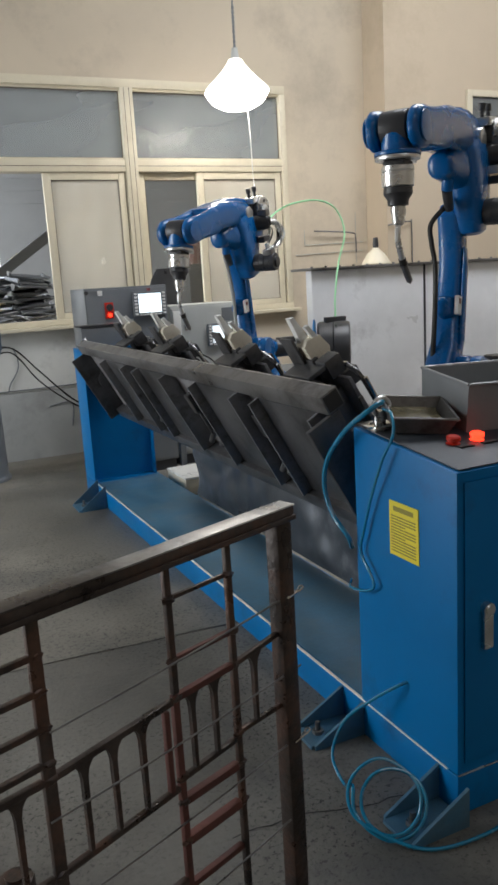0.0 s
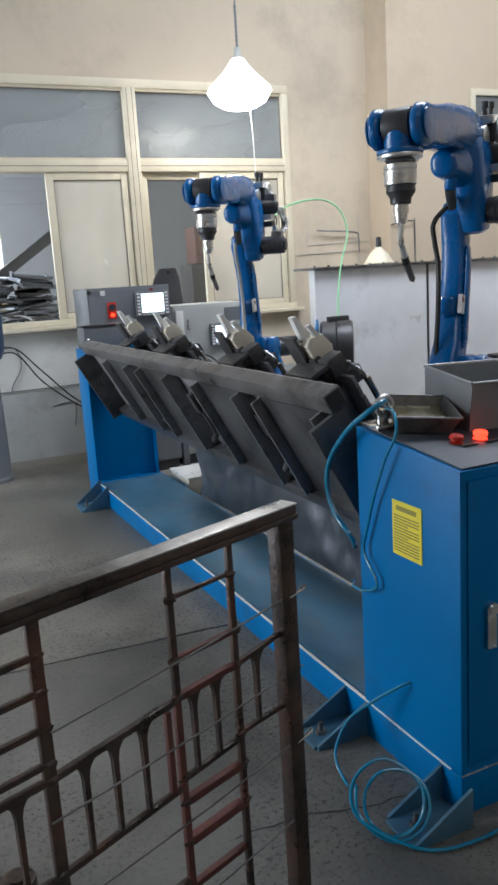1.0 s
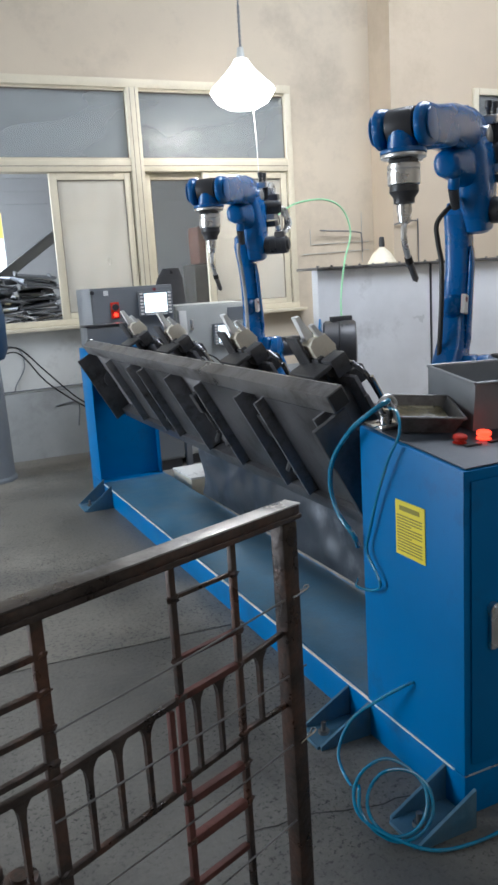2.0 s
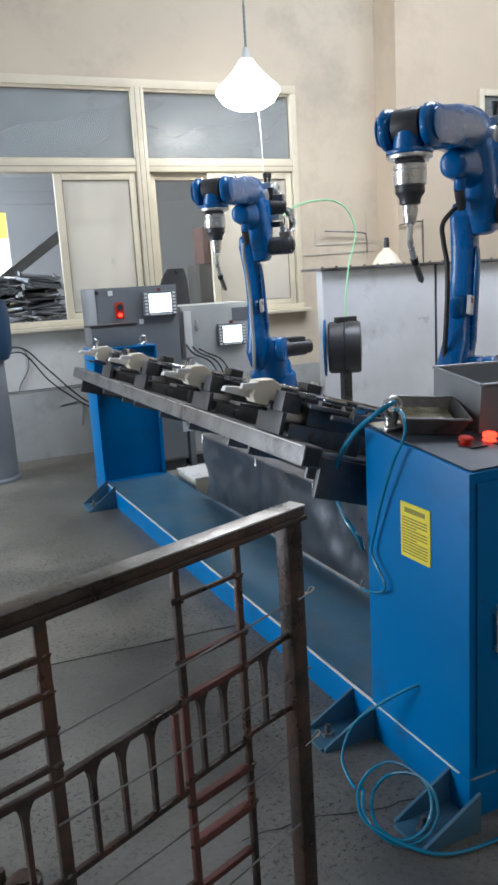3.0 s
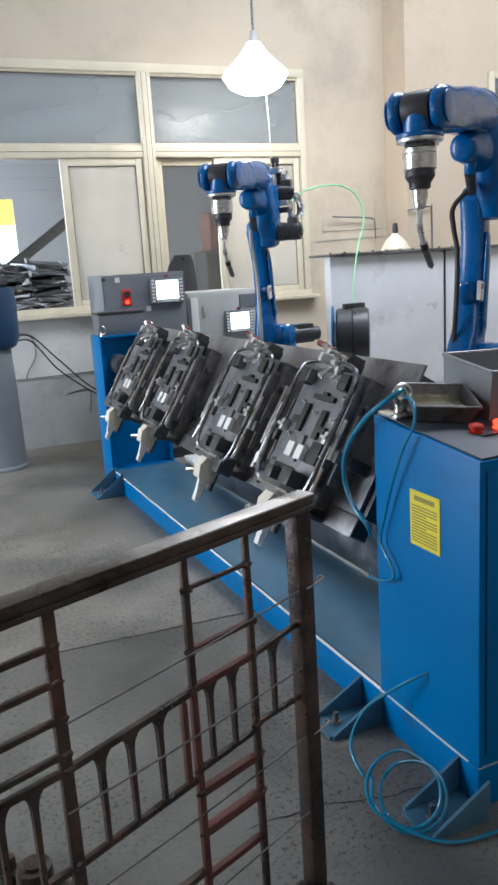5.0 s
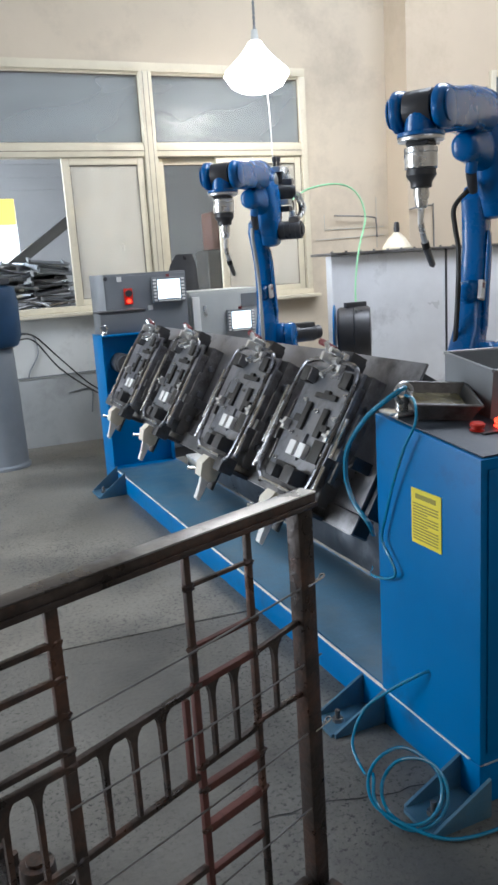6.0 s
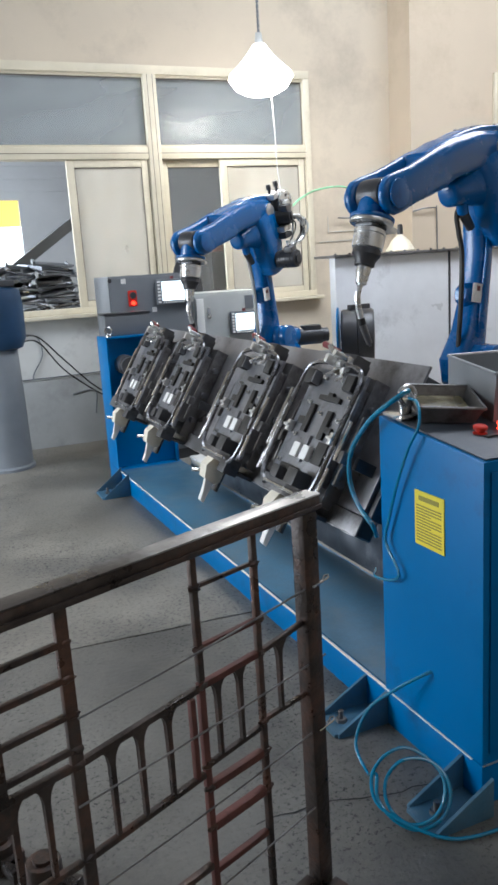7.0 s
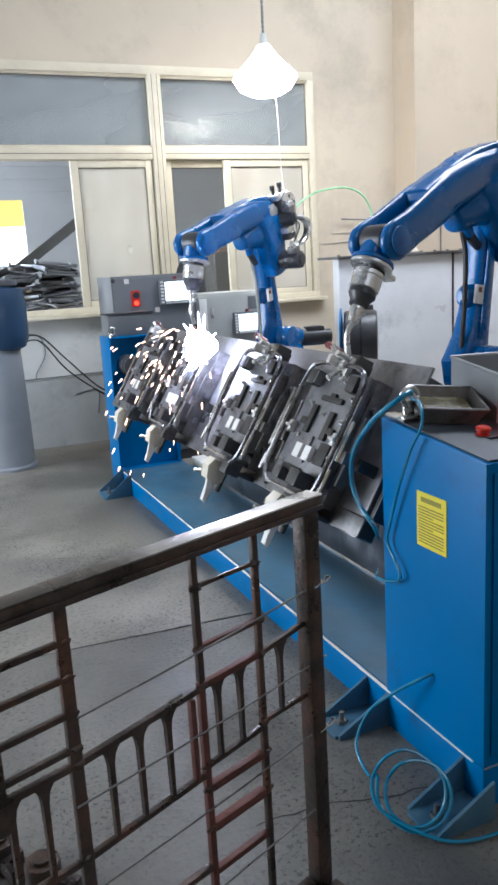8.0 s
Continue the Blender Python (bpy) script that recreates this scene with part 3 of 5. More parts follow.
def build_positioner():
    p = thing("welding_positioner", M, "blue steel welding positioner with end cabinet and column", "welding positioner")
    bm = bmesh.new()
    box(bm, 0.0, DEPTH, -0.1, 3.86, 0.0, 0.115, 0.004)
    part("base", bm, BLUE, p, "long blue box base")
    part("base_top", B(0.012, DEPTH - 0.01, 0.36, 3.56, 0.115, 0.119, bevel=0.001), BLUE_WORN, p, "scuffed grey-blue deck plate")
    part("base_edge", B(-0.0035, 0.006, -0.06, 3.56, 0.1143, 0.1178), WHITE_PAINT, p, "thin white strip along the upper edge")
    # far column, its face set back between the side plates to shade it
    bm = bmesh.new()
    box(bm, 0.0105, DEPTH - 0.0205, 3.66, 3.67, 0.1155, 1.003)
    c = part("column", bm, BLUE, p, "blue end column, its face set back to lie in shade")
    part("side_plate", B(0.0, 0.010, 3.60, 3.86, 0.1155, 1.003, bevel=0.003), BLUE, c)
    part("side_plate", B(DEPTH - 0.02, DEPTH - 0.01, 3.60, 3.86, 0.1155, 1.003, bevel=0.003), BLUE, c)
    part("cap_plate", B(0.0, DEPTH - 0.01, 3.60, 3.86, 1.0035, 1.015, bevel=0.003), BLUE, c)
    bm = bmesh.new()
    rod(bm, (0.12, 3.52, 0.826), (0.12, 3.66, 0.826), 0.065, seg=28, bevel=0.006)
    rod(bm, (0.12, 3.47, 0.826), (0.12, 3.52, 0.826), 0.06, seg=24)
    part("bearing", bm, STEEL_BLACK, c)
    for x in (0.03, 0.36):
        bm = bmesh.new()
        rod(bm, (x, 3.63, 1.015), (x, 3.63, 1.03), 0.02, seg=12)
        ring = [(x + 0.022 * math.cos(a), 3.63, 1.055 + 0.024 * math.sin(a)) for a in [k * math.pi / 5 for k in range(10)]]
        pipe(bm, ring, 0.006, 6, 2, True)
        part("lifting_eye", bm, BRIGHT_STEEL, c)
    gusset_pair(p, 3.33, 3.53, 0.15)
    gusset_pair(p, 0.34, 0.46)
    gusset_pair(p, -0.14, -0.02)
    # operator's cabinet with a sloping top
    a, b = -0.1, 0.345
    W_ = 0.62
    bm = bmesh.new()
    slab(bm, [(a, 0.117), (b, 0.117), (b, 0.972), (a, 0.925)], -W_, 0.0, Matrix(((0, 0, -1, 0), (1, 0, 0, 0), (0, 1, 0, 0), (0, 0, 0, 1))), 0.004)
    cab = part("cabinet", bm, BLUE, p, "blue sheet-steel end cabinet with a sloping top")
    slope = pose(0, 0, 0.9487 + 0.002, math.degrees(math.atan2(0.047, 0.445)), 0, 0)
    part("top_panel", B(0.012, W_ - 0.01, a - 0.118, b - 0.128, 0.0, 0.004, bevel=0.001, m=pose(0, 0.1225, 0) @ slope), TOP_DARK, cab, "dark worn top panel")
    part("door", B(0.02, W_ - 0.02, a - 0.006, a - 0.001, 0.15, 0.90, bevel=0.002), BLUE, cab)
    bm = bmesh.new()
    rod(bm, (0.085, a - 0.006, 0.565), (0.085, a - 0.022, 0.565), 0.018, seg=18)
    rod(bm, (0.085, a - 0.022, 0.565), (0.085, a - 0.026, 0.565), 0.012, seg=18)
    box(bm, 0.070, 0.100, a - 0.020, a - 0.006, 0.46, 0.56, 0.004)
    part("lock", bm, BRIGHT_STEEL, cab, "chrome swing-handle lock")
    # label with lines of small print
    lb = part("notice", B(-0.0025, -0.0005, 0.047, 0.174, 0.645, 0.798), YELLOW, cab, "yellow notice with rows of small print")
    rng = random.Random(2)
    part("print_bar", B(-0.0035, -0.0025, 0.068, 0.155, 0.772, 0.785), INK, lb)
    for k in range(13):
        z = 0.757 - k * 0.0082
        part("print_bar", B(-0.0032, -0.0025, 0.056 + (rng.uniform(0.0, 0.05) if k % 4 == 3 else 0.002), 0.166, z - 0.0018, z + 0.0018), INK, lb)
    # push buttons on the sloping top
    for u, v, mat, nm in ((0.135, 0.075, RED, "stop_button"), (0.215, 0.075, RED_LIGHT, "signal_button")):
        bm = bmesh.new()
        zt = 0.951 + (v - 0.1225) * 0.1056
        turned(bm, [(0.019, 0), (0.019, 0.005), (0.013, 0.007), (0.013, 0.012), (0.019, 0.014), (0.019, 0.022), (0.015, 0.025)], pose(u, v, zt, 6))
        q = part(nm, bm, mat, cab, "red mushroom stop button" if mat is RED else "lit red signal button")
        part("legend_plate", B(u - 0.012, u + 0.035, v - 0.045, v - 0.028, zt + 0.0, zt + 0.004), BLACK, q)
    # machined bearing block and hose fitting at the inner end of the cabinet
    bm = bmesh.new()
    box(bm, 0.01, 0.10, 0.25, 0.34, 0.968, 0.985, 0.003)
    rod(bm, (0.06, 0.30, 0.985), (0.06, 0.30, 1.02), 0.018)
    ring = [(0.06 + 0.026 * math.cos(t), 0.29, 1.03 + 0.026 * math.sin(t)) for t in [k * math.pi / 5 for k in range(10)]]
    pipe(bm, ring, 0.008, 8, 2, True)
    part("hose_fitting", bm, BRIGHT_STEEL, cab, "bright hose fitting")
    # lower seam at the front end
    part("plinth_seam", B(0.0, W_, a - 0.004, a - 0.001, 0.117, 0.121), ALU, cab)
    part("near_plinth", B(DEPTH + 0.001, W_, a, b, 0.0, 0.116, bevel=0.003), BLUE, p)
    return p


def wrinkled_sheet():
    """Scorched spatter guard, sheet steel that has buckled."""
    bm = bmesh.new()
    nv, nz = 60, 14
    grid = []
    for i in range(nv + 1):
        v = 0.47 + (2.83 - 0.47) * i / nv
        col = []
        for k in range(nz + 1):
            z = 0.135 + (0.50 - 0.135) * k / nz
            amp = 0.04 * (1 - abs(2 * k / nz - 1) ** 3)
            n = noise.noise(Vector((v * 3.1, z * 5.0, 0.3))) + 0.5 * noise.noise(Vector((v * 9, z * 11, 2.3)))
            col.append((0.44 + amp * n, v, z))
        grid.append(col)
    th = 0.003
    for s in (0, th):
        vs = [[bm.verts.new((x + s, y, z)) for x, y, z in col] for col in grid]
        for i in range(nv):
            for k in range(nz):
                bm.faces.new((vs[i][k], vs[i + 1][k], vs[i + 1][k + 1], vs[i][k + 1]))
    g = thing("spatter_guard", M, "buckled scorched sheet-metal spatter guard on the base", "guard panel")
    part("sheet", bm, TARP, g)
    part("top_rail", B(0.425, 0.492, 0.47, 2.83, 0.50, 0.512, bevel=0.002), STEEL_DARK, g)
    for v in (0.75, 1.35, 1.95, 2.7):
        part("stay", B(0.475, 0.49, v, v + 0.03, 0.1215, 0.50), STEEL_DARK, g)
        bm = bmesh.new()
        for d in ((-0.03, 0.035), (0.03, 0.03), (0.0, -0.05)):
            rod(bm, (0.428, v + 0.1, 0.514), (0.424, v + 0.1 + d[0], 0.514 + d[1]), 0.003, seg=6)
        part("wire_tie", bm, BRIGHT_STEEL, g)


# ---- turning table ----
V0, V1 = 0.43, 3.50
JIG_V = (0.715, 1.31, 2.11, 2.74)


def build_table():
    t = thing("turning_table", AXIS, "dark steel turning table of the positioner", "fixture table")
    eb = part("edge_beam", B(-0.285, -0.22, V0, V1, -0.045, 0.02, bevel=0.006), STEEL_DARK, t, "square-tube edge beam with a painted edge highlight")
    # dark plate on the closed end draws the shade of a hollow tube
    part("tube_end_shade", B(-0.279, -0.226, V0 - 0.0015, V0 - 0.0003, -0.039, 0.014), RUBBER, eb, "dark plate for the shade inside the open tube end")
    # strip of brighter steel paints the highlight along the beam's edge
    part("beam_highlight", B(-0.2862, -0.2842, V0 + 0.02, V1 - 0.02, 0.0125, 0.0155), EDGE_HIGHLIGHT, eb, "bright strip that draws the edge highlight")
    part("top_plate", B(-0.219, 0.29, V0 + 0.03, V1, -0.006, 0.004, bevel=0.002), TABLE_STEEL, t, "flat steel top plate")
    part("rear_beam", B(0.20, 0.26, V0 + 0.03, V1, -0.067, -0.007, bevel=0.005), STEEL_BLACK, t)
    bm = bmesh.new()
    rod(bm, (0, V0 - 0.1, 0), (0, V0 + 0.02, 0), 0.05, seg=20)
    rod(bm, (0, V1 - 0.01, 0), (0, V1 + 0.02, 0), 0.05, seg=20)
    part("shaft", bm, STEEL_BLACK, t)
    for v in (V0, V1 - 0.02):
        part("end_plate", B(-0.218, 0.24, v, v + 0.02, -0.13, -0.007, bevel=0.003), STEEL_BLACK, t, "black end plate")
    # underside: plates blackened for its shade, ribs paler for their edge highlights
    for v in JIG_V:
        part("back_plate", B(-0.219, 0.199, v - 0.20, v + 0.20, -0.045, -0.007, bevel=0.004), STEEL_BLACK, t, "broad stiffening plate, darkened for the shaded underside")
        for d in (-0.215, 0.203):
            part("rib", B(-0.219, 0.199, v + d, v + d + 0.012, -0.085, -0.007, bevel=0.002), JIG_STEEL, t)
    for v in (0.97, 1.03, 1.62, 1.74, 2.39, 2.44, 3.02, 3.10):
        bm = bmesh.new()
        box(bm, -0.12, -0.02, v, v + 0.05, -0.05, -0.007, 0.004)
        rod(bm, (-0.02, v + 0.025, -0.03), (0.09, v + 0.025, -0.03), 0.010, seg=8)
        rod(bm, (0.10, v + 0.01, -0.03), (0.14, v + 0.05, -0.05), 0.014, seg=8)
        part("air_cylinder", bm, STEEL_BLACK, t, "small pneumatic clamp cylinder")
    return t


LIFT = 0.072


def build_jig():
    j = thing("welding_jig", AXIS @ pose(0, JIG_V[0], 0), "black steel welding jig holding a bent tube seat frame", "welding jig", "jigs on the turning table")
    part("jig_plate", B(-0.225, 0.185, -0.165, 0.165, 0.05, 0.064, bevel=0.003), JIG_STEEL, j, "grey jig plate")
    # locating blocks
    for s0, s1, v0, v1 in ((0.075, 0.093, -0.085, 0.045), (0.09, 0.105, -0.035, -0.005), (-0.045, 0.055, 0.045, 0.075), (-0.02, 0.005, 0.075, 0.115),
                           (-0.055, 0.045, -0.075, -0.045), (-0.03, -0.008, -0.11, -0.075), (-0.135, -0.06, -0.135, -0.075), (-0.185, -0.165, -0.02, 0.10)):
        part("locator", B(s0, s1, v0, v1, 0.064, 0.076, bevel=0.002), RUBBER, j, "black locating bar")
    for v in (0.018, -0.046):
        part("white_pad", B(-0.135, -0.085, v - 0.003, v + 0.039, 0.064, 0.084, bevel=0.003), WHITE, j, "white bearing pad")
    part("pad_divider", B(-0.145, -0.05, -0.008, 0.016, 0.064, 0.074, bevel=0.002), JIG_STEEL, j)
    for v in (-0.155, 0.105):
        part("upper_stop", B(0.115, 0.17, v, v + 0.05, 0.064, 0.10, bevel=0.006), RUBBER, j, "black stop block")
        part("stop_face", B(0.12, 0.165, v + (0.052 if v < 0 else -0.009), v + (0.059 if v < 0 else -0.002), 0.066, 0.098), JIG_STEEL, j)
    part("lower_block", B(-0.225, -0.17, -0.115, -0.05, 0.064, 0.125, bevel=0.006), BLACK, j)
    part("lower_block", B(-0.225, -0.18, 0.05, 0.10, 0.064, 0.10, bevel=0.006), STEEL_BLACK, j)
    # bent tube workpiece, held round the plate
    tube = [(-0.255, -0.13, 0.085), (-0.2, -0.178, 0.088), (0.0, -0.185, 0.09), (0.15, -0.178, 0.09), (0.195, -0.13, 0.09), (0.20, 0.0, 0.09), (0.195, 0.13, 0.09),
            (0.15, 0.178, 0.09), (0.0, 0.185, 0.09), (-0.2, 0.178, 0.088), (-0.255, 0.13, 0.085)]
    bm = bmesh.new()
    pipe(bm, tube, 0.0085, 8, 5)
    part("tube_frame", bm, TUBE_STEEL, j, "bent dark steel tube frame")
    bm = bmesh.new()
    rod(bm, (-0.245, -0.11, 0.10), (-0.245, 0.11, 0.10), 0.006, seg=8)
    part("cross_rod", bm, BRIGHT_STEEL, j)
    for v, s0, s1 in ((-0.218, -0.10, 0.03), (-0.205, -0.21, -0.13), (0.207, -0.20, 0.03), (0.228, -0.13, 0.09), (0.218, -0.22, -0.16)):
        bm = bmesh.new()
        rod(bm, (s0, v, 0.085), (s1, v, 0.085), 0.007, seg=8)
        part("guide_rod", bm, BRIGHT_STEEL, j, "bright guide rod")
    for v in (-0.205, 0.215):
        part("rod_bracket", B(-0.10, -0.06, v - 0.012, v + 0.015, 0.03, 0.062, bevel=0.004), STEEL_DARK, j)
        part("side_rail", B(-0.17, 0.06, v - 0.006, v + 0.006, 0.03, 0.045, bevel=0.002), STEEL_DARK, j)
    for s0, v0 in ((0.15, -0.05), (0.15, 0.06), (0.06, 0.10), (0.02, -0.12), (0.03, 0.0), (-0.06, 0.10), (-0.10, -0.15), (-0.16, 0.13), (-0.20, 0.0), (0.10, -0.13)):
        bm = bmesh.new()
        rod(bm, (s0, v0, 0.0642), (s0, v0, 0.071), 0.0075, seg=8, bevel=0.001)
        rod(bm, (s0, v0, 0.071), (s0, v0, 0.079), 0.004, seg=8)
        part("plate_bolt", bm, BRIGHT_STEEL, j, "bright bolt")
    for v0 in (-0.148, 0.148):
        bm = bmesh.new()
        box(bm, -0.06, -0.02, v0 - 0.010, v0 + 0.010, 0.064, 0.088, 0.003)
        rod(bm, (-0.04, v0 - 0.016, 0.09), (-0.04, v0 + 0.016, 0.09), 0.006, seg=8)
        part("side_clamp", bm, ALU, j, "small bright side clamp")
    # toggle clamp at the upper edge
    bm = bmesh.new()
    box(bm, 0.165, 0.235, -0.045, 0.02, 0.064, 0.085, 0.003)
    rod(bm, (0.20, -0.05, 0.10), (0.20, 0.03, 0.10), 0.012, seg=10)
    rod(bm, (0.18, -0.01, 0.085), (0.14, -0.02, 0.125), 0.008, seg=8)
    rod(bm, (0.21, 0.01, 0.09), (0.25, 0.03, 0.13), 0.009, seg=8)
    rod(bm, (0.225, -0.03, 0.085), (0.225, -0.03, 0.135), 0.011, seg=10)
    box(bm, 0.185, 0.215, -0.02, 0.0, 0.1, 0.145, 0.004)
    rod(bm, (0.16, -0.06, 0.09), (0.14, -0.09, 0.12), 0.006, seg=8)
    cl = part("toggle_clamp", bm, ALU, j, "bright toggle clamp")
    bm = bmesh.new()
    rod(bm, (0.245, 0.03, 0.085), (0.262, 0.13, 0.092), 0.008, 0.012, seg=10)
    part("clamp_lever", bm, RED_HANDLE, cl, "dark red clamp lever")
    part("clamp_base", B(0.168, 0.25, -0.05, 0.03, 0.004, 0.0635, bevel=0.003), STEEL_BLACK, j)
    # tan gripping jaws overhanging the beam
    part("jaw_arm", B(-0.30, -0.2, -0.045, 0.055, 0.022, 0.049, bevel=0.004), STEEL_BLACK, j)
    bm = bmesh.new()
    side = pose(0, 0.0, 0, 90)
    slab(bm, [(-0.27, 0.045), (-0.30, 0.03), (-0.345, 0.03), (-0.36, 0.05), (-0.35, 0.10), (-0.30, 0.115), (-0.265, 0.10)], -0.035, 0.03, side, 0.005)
    part("jaw_body", bm, TAN, j, "cream jaw block")
    bm = bmesh.new()
    slab(bm, [(-0.34, 0.04), (-0.345, 0.075), (-0.44, 0.062), (-0.445, 0.045)], -0.03, 0.0, side, 0.003)
    part("jaw_finger", bm, WHITE, j, "white jaw finger")
    bm = bmesh.new()
    slab(bm, [(-0.34, 0.075), (-0.345, 0.095), (-0.40, 0.08), (-0.40, 0.065)], 0.008, 0.028, side, 0.003)
    part("jaw_finger", bm, WHITE, j, "pale jaw finger")
    bm = bmesh.new()
    rod(bm, (-0.29, 0.06, 0.06), (-0.33, 0.07, 0.08), 0.012, seg=10)
    rod(bm, (-0.33, 0.07, 0.08), (-0.345, 0.075, 0.12), 0.007, seg=8)
    part("jaw_pin", bm, BRIGHT_STEEL, j)
    part("air_cylinder", B(-0.30, -0.235, -0.125, -0.06, 0.022, 0.085, bevel=0.006), STEEL_BLACK, j)
    part("end_shield", B(-0.385, -0.255, -0.004, 0.075, 0.011, 0.021, bevel=0.002), STEEL_BLACK, j, "grey steel end shield")
    for o in j.children_recursive:
        o.data.transform(Matrix.Translation((0, 0, LIFT)))
    # stacked frame that carries the plate
    part("riser", B(-0.19, 0.15, -0.10, 0.10, 0.065, 0.05 + LIFT - 0.001, bevel=0.004), STEEL_DARK, j)
    part("riser_frame", B(-0.25, 0.20, -0.105, 0.105, 0.0045, 0.064, bevel=0.004), STEEL_DARK, j)
    for v in (-0.222, 0.20):
        part("side_leg", B(-0.10, -0.06, v, v + 0.022, 0.0045, LIFT + 0.003, bevel=0.003), STEEL_BLACK, j)
    part("clamp_post", B(0.175, 0.235, -0.04, 0.02, 0.065, LIFT + 0.003, bevel=0.003), STEEL_BLACK, j)
    part("jaw_post", B(-0.29, -0.275, -0.12, 0.05, 0.0225, LIFT + 0.021, bevel=0.003), STEEL_BLACK, j)
    for v in (-0.106, 0.106):
        for k in range(3):
            bm = bmesh.new()
            s_ = 1 if v > 0 else -1
            rod(bm, (-0.16 + 0.13 * k, v, 0.036), (-0.16 + 0.13 * k, v + 0.02 * s_, 0.036), 0.014, seg=12)
            part("frame_bolt", bm, JIG_STEEL, j)
    return j


# ---- robots ----
ROBOTS = [(2.110, 4.555), (2.172, 2.650)]
A1, Z2, L2, A3, D4 = 0.142, 0.974, 0.627, 0.276, 0.651
REST = [(49.1, 8.4, 5.1, 0.3, 0.047), (33.7, -12.5, 6.5, 0.8, 0.076)]  # turret, lower arm, forearm, torch, elbow offset
WELD = [(34.4, 9.1, 17.7, 10.5, -0.113), (17.7, -9.6, 25.9, 28.7, -0.096)]


def chain(s, lean, pitch, tau, shift):
    """Poses of turret, lower arm, forearm and torch in the robot's space, by its joint angles."""
    turret = pose(0, 0, 0, 0, 0, s)
    lower = turret @ pose(A1, 0, Z2, 0, lean, 0)
    j3 = lower @ Vector((0, 0, L2))
    fore = Matrix.Translation(j3) @ turret @ pose(0, 0, 0, 0, pitch, 0) @ pose(0, 0, shift)
    wr = fore @ Vector((D4, 0, A3))
    tool = Matrix.Translation(wr) @ turret @ pose(0, 0, 0, 0, -tau, 0)
    return turret, lower, fore, tool


def build_robot(i):
    x, y = ROBOTS[i]
    r = thing("welding_robot", pose(x, y, 0, 0, 0, 180), "glossy blue six-axis welding robot on a steel pedestal", "welding robot", "welding robots")
    ped = part("pedestal", B(-0.22, 0.22, -0.22, 0.22, 0.0, 0.50, bevel=0.006), GREY_BOX, r, "grey steel pedestal")
    part("pedestal_flange", B(-0.26, 0.26, -0.26, 0.26, 0.501, 0.525, bevel=0.004), STEEL_DARK, ped)
    bm = bmesh.new()
    turned(bm, [(0.19, 0.525), (0.19, 0.56), (0.155, 0.60), (0.15, 0.70), (0.165, 0.72), (0.165, 0.75)])
    box(bm, -0.30, -0.05, -0.10, 0.10, 0.525, 0.70, 0.02)
    part("base", bm, ROBOT_BLUE, r)
    # turret
    bm = bmesh.new()
    turned(bm, [(0.16, 0.752), (0.16, 0.80), (0.13, 0.83), (0.12, 0.84)])
    loft(bm, [((0.02, 0.03, 0.80), (0.14, 0, 0), (0, 0.11, 0)), ((0.05, 0.03, 0.88), (0.13, 0, 0), (0, 0.10, 0)), ((0.09, 0.04, 0.97), (0.10, 0, 0), (0, 0.055, 0)), ((0.11, 0.04, 1.03), (0.06, 0, 0), (0, 0.045, 0)), ((0.12, 0.04, 1.045), (0.03, 0, 0), (0, 0.03, 0))])
    tu = part("turret", bm, ROBOT_BLUE, r)
    bm = bmesh.new()
    rod(bm, (A1, 0.09, Z2), (A1, 0.135, Z2), 0.075, seg=24, bevel=0.01)
    rod(bm, (A1 - 0.05, 0.05, Z2 - 0.01), (-0.06, 0.05, Z2 - 0.01), 0.06, seg=20, bevel=0.01)
    part("joint_cover", bm, ROBOT_BLUE, tu)
    bm = bmesh.new()
    rod(bm, (-0.05, 0.05, 0.955), (-0.18, 0.18, 0.955), 0.056, seg=20, bevel=0.006)
    box(bm, -0.06, 0.06, -0.04, 0.04, 0.98, 1.025, 0.008, pose(-0.13, 0.13, 0, 0, 0, -45))
    rod(bm, (-0.18, 0.18, 0.955), (-0.21, 0.21, 0.955), 0.046, seg=20, bevel=0.006)
    part("motor", bm, BLACK, tu, "black servo motor")
    # lower arm, in its own frame from the shoulder joint up
    bm = bmesh.new()
    yo = -0.035
    loft(bm, [((0, yo, -0.12), (0.05, 0, 0), (0, 0.035, 0)), ((0, yo, -0.09), (0.085, 0, 0), (0, 0.05, 0)), ((0, yo, 0.0), (0.10, 0, 0), (0, 0.068, 0)),
              ((-0.028, yo, 0.12), (0.068, 0, 0), (0, 0.060, 0)), ((-0.042, yo, 0.28), (0.056, 0, 0), (0, 0.052, 0)), ((-0.040, yo, 0.44), (0.053, 0, 0), (0, 0.050, 0)),
              ((-0.022, yo, 0.55), (0.060, 0, 0), (0, 0.052, 0)), ((0, yo, 0.63), (0.076, 0, 0), (0, 0.050, 0)), ((0, yo, 0.685), (0.060, 0, 0), (0, 0.045, 0)), ((0, yo, 0.703), (0.03, 0, 0), (0, 0.03, 0))], 24, 3.4)
    la = part("lower_arm", bm, ROBOT_BLUE, r)
    bm = bmesh.new()
    loft(bm, [((-0.02, yo + 0.062, 0.10), (0.03, 0, 0), (0, 0.004, 0)), ((-0.02, yo + 0.064, 0.14), (0.022, 0, 0), (0, 0.010, 0)), ((-0.02, yo + 0.060, 0.45), (0.02, 0, 0), (0, 0.010, 0)), ((-0.02, yo + 0.056, 0.52), (0.026, 0, 0), (0, 0.004, 0))], 14)
    part("web_rib", bm, ROBOT_BLUE, la)
    bm = bmesh.new()
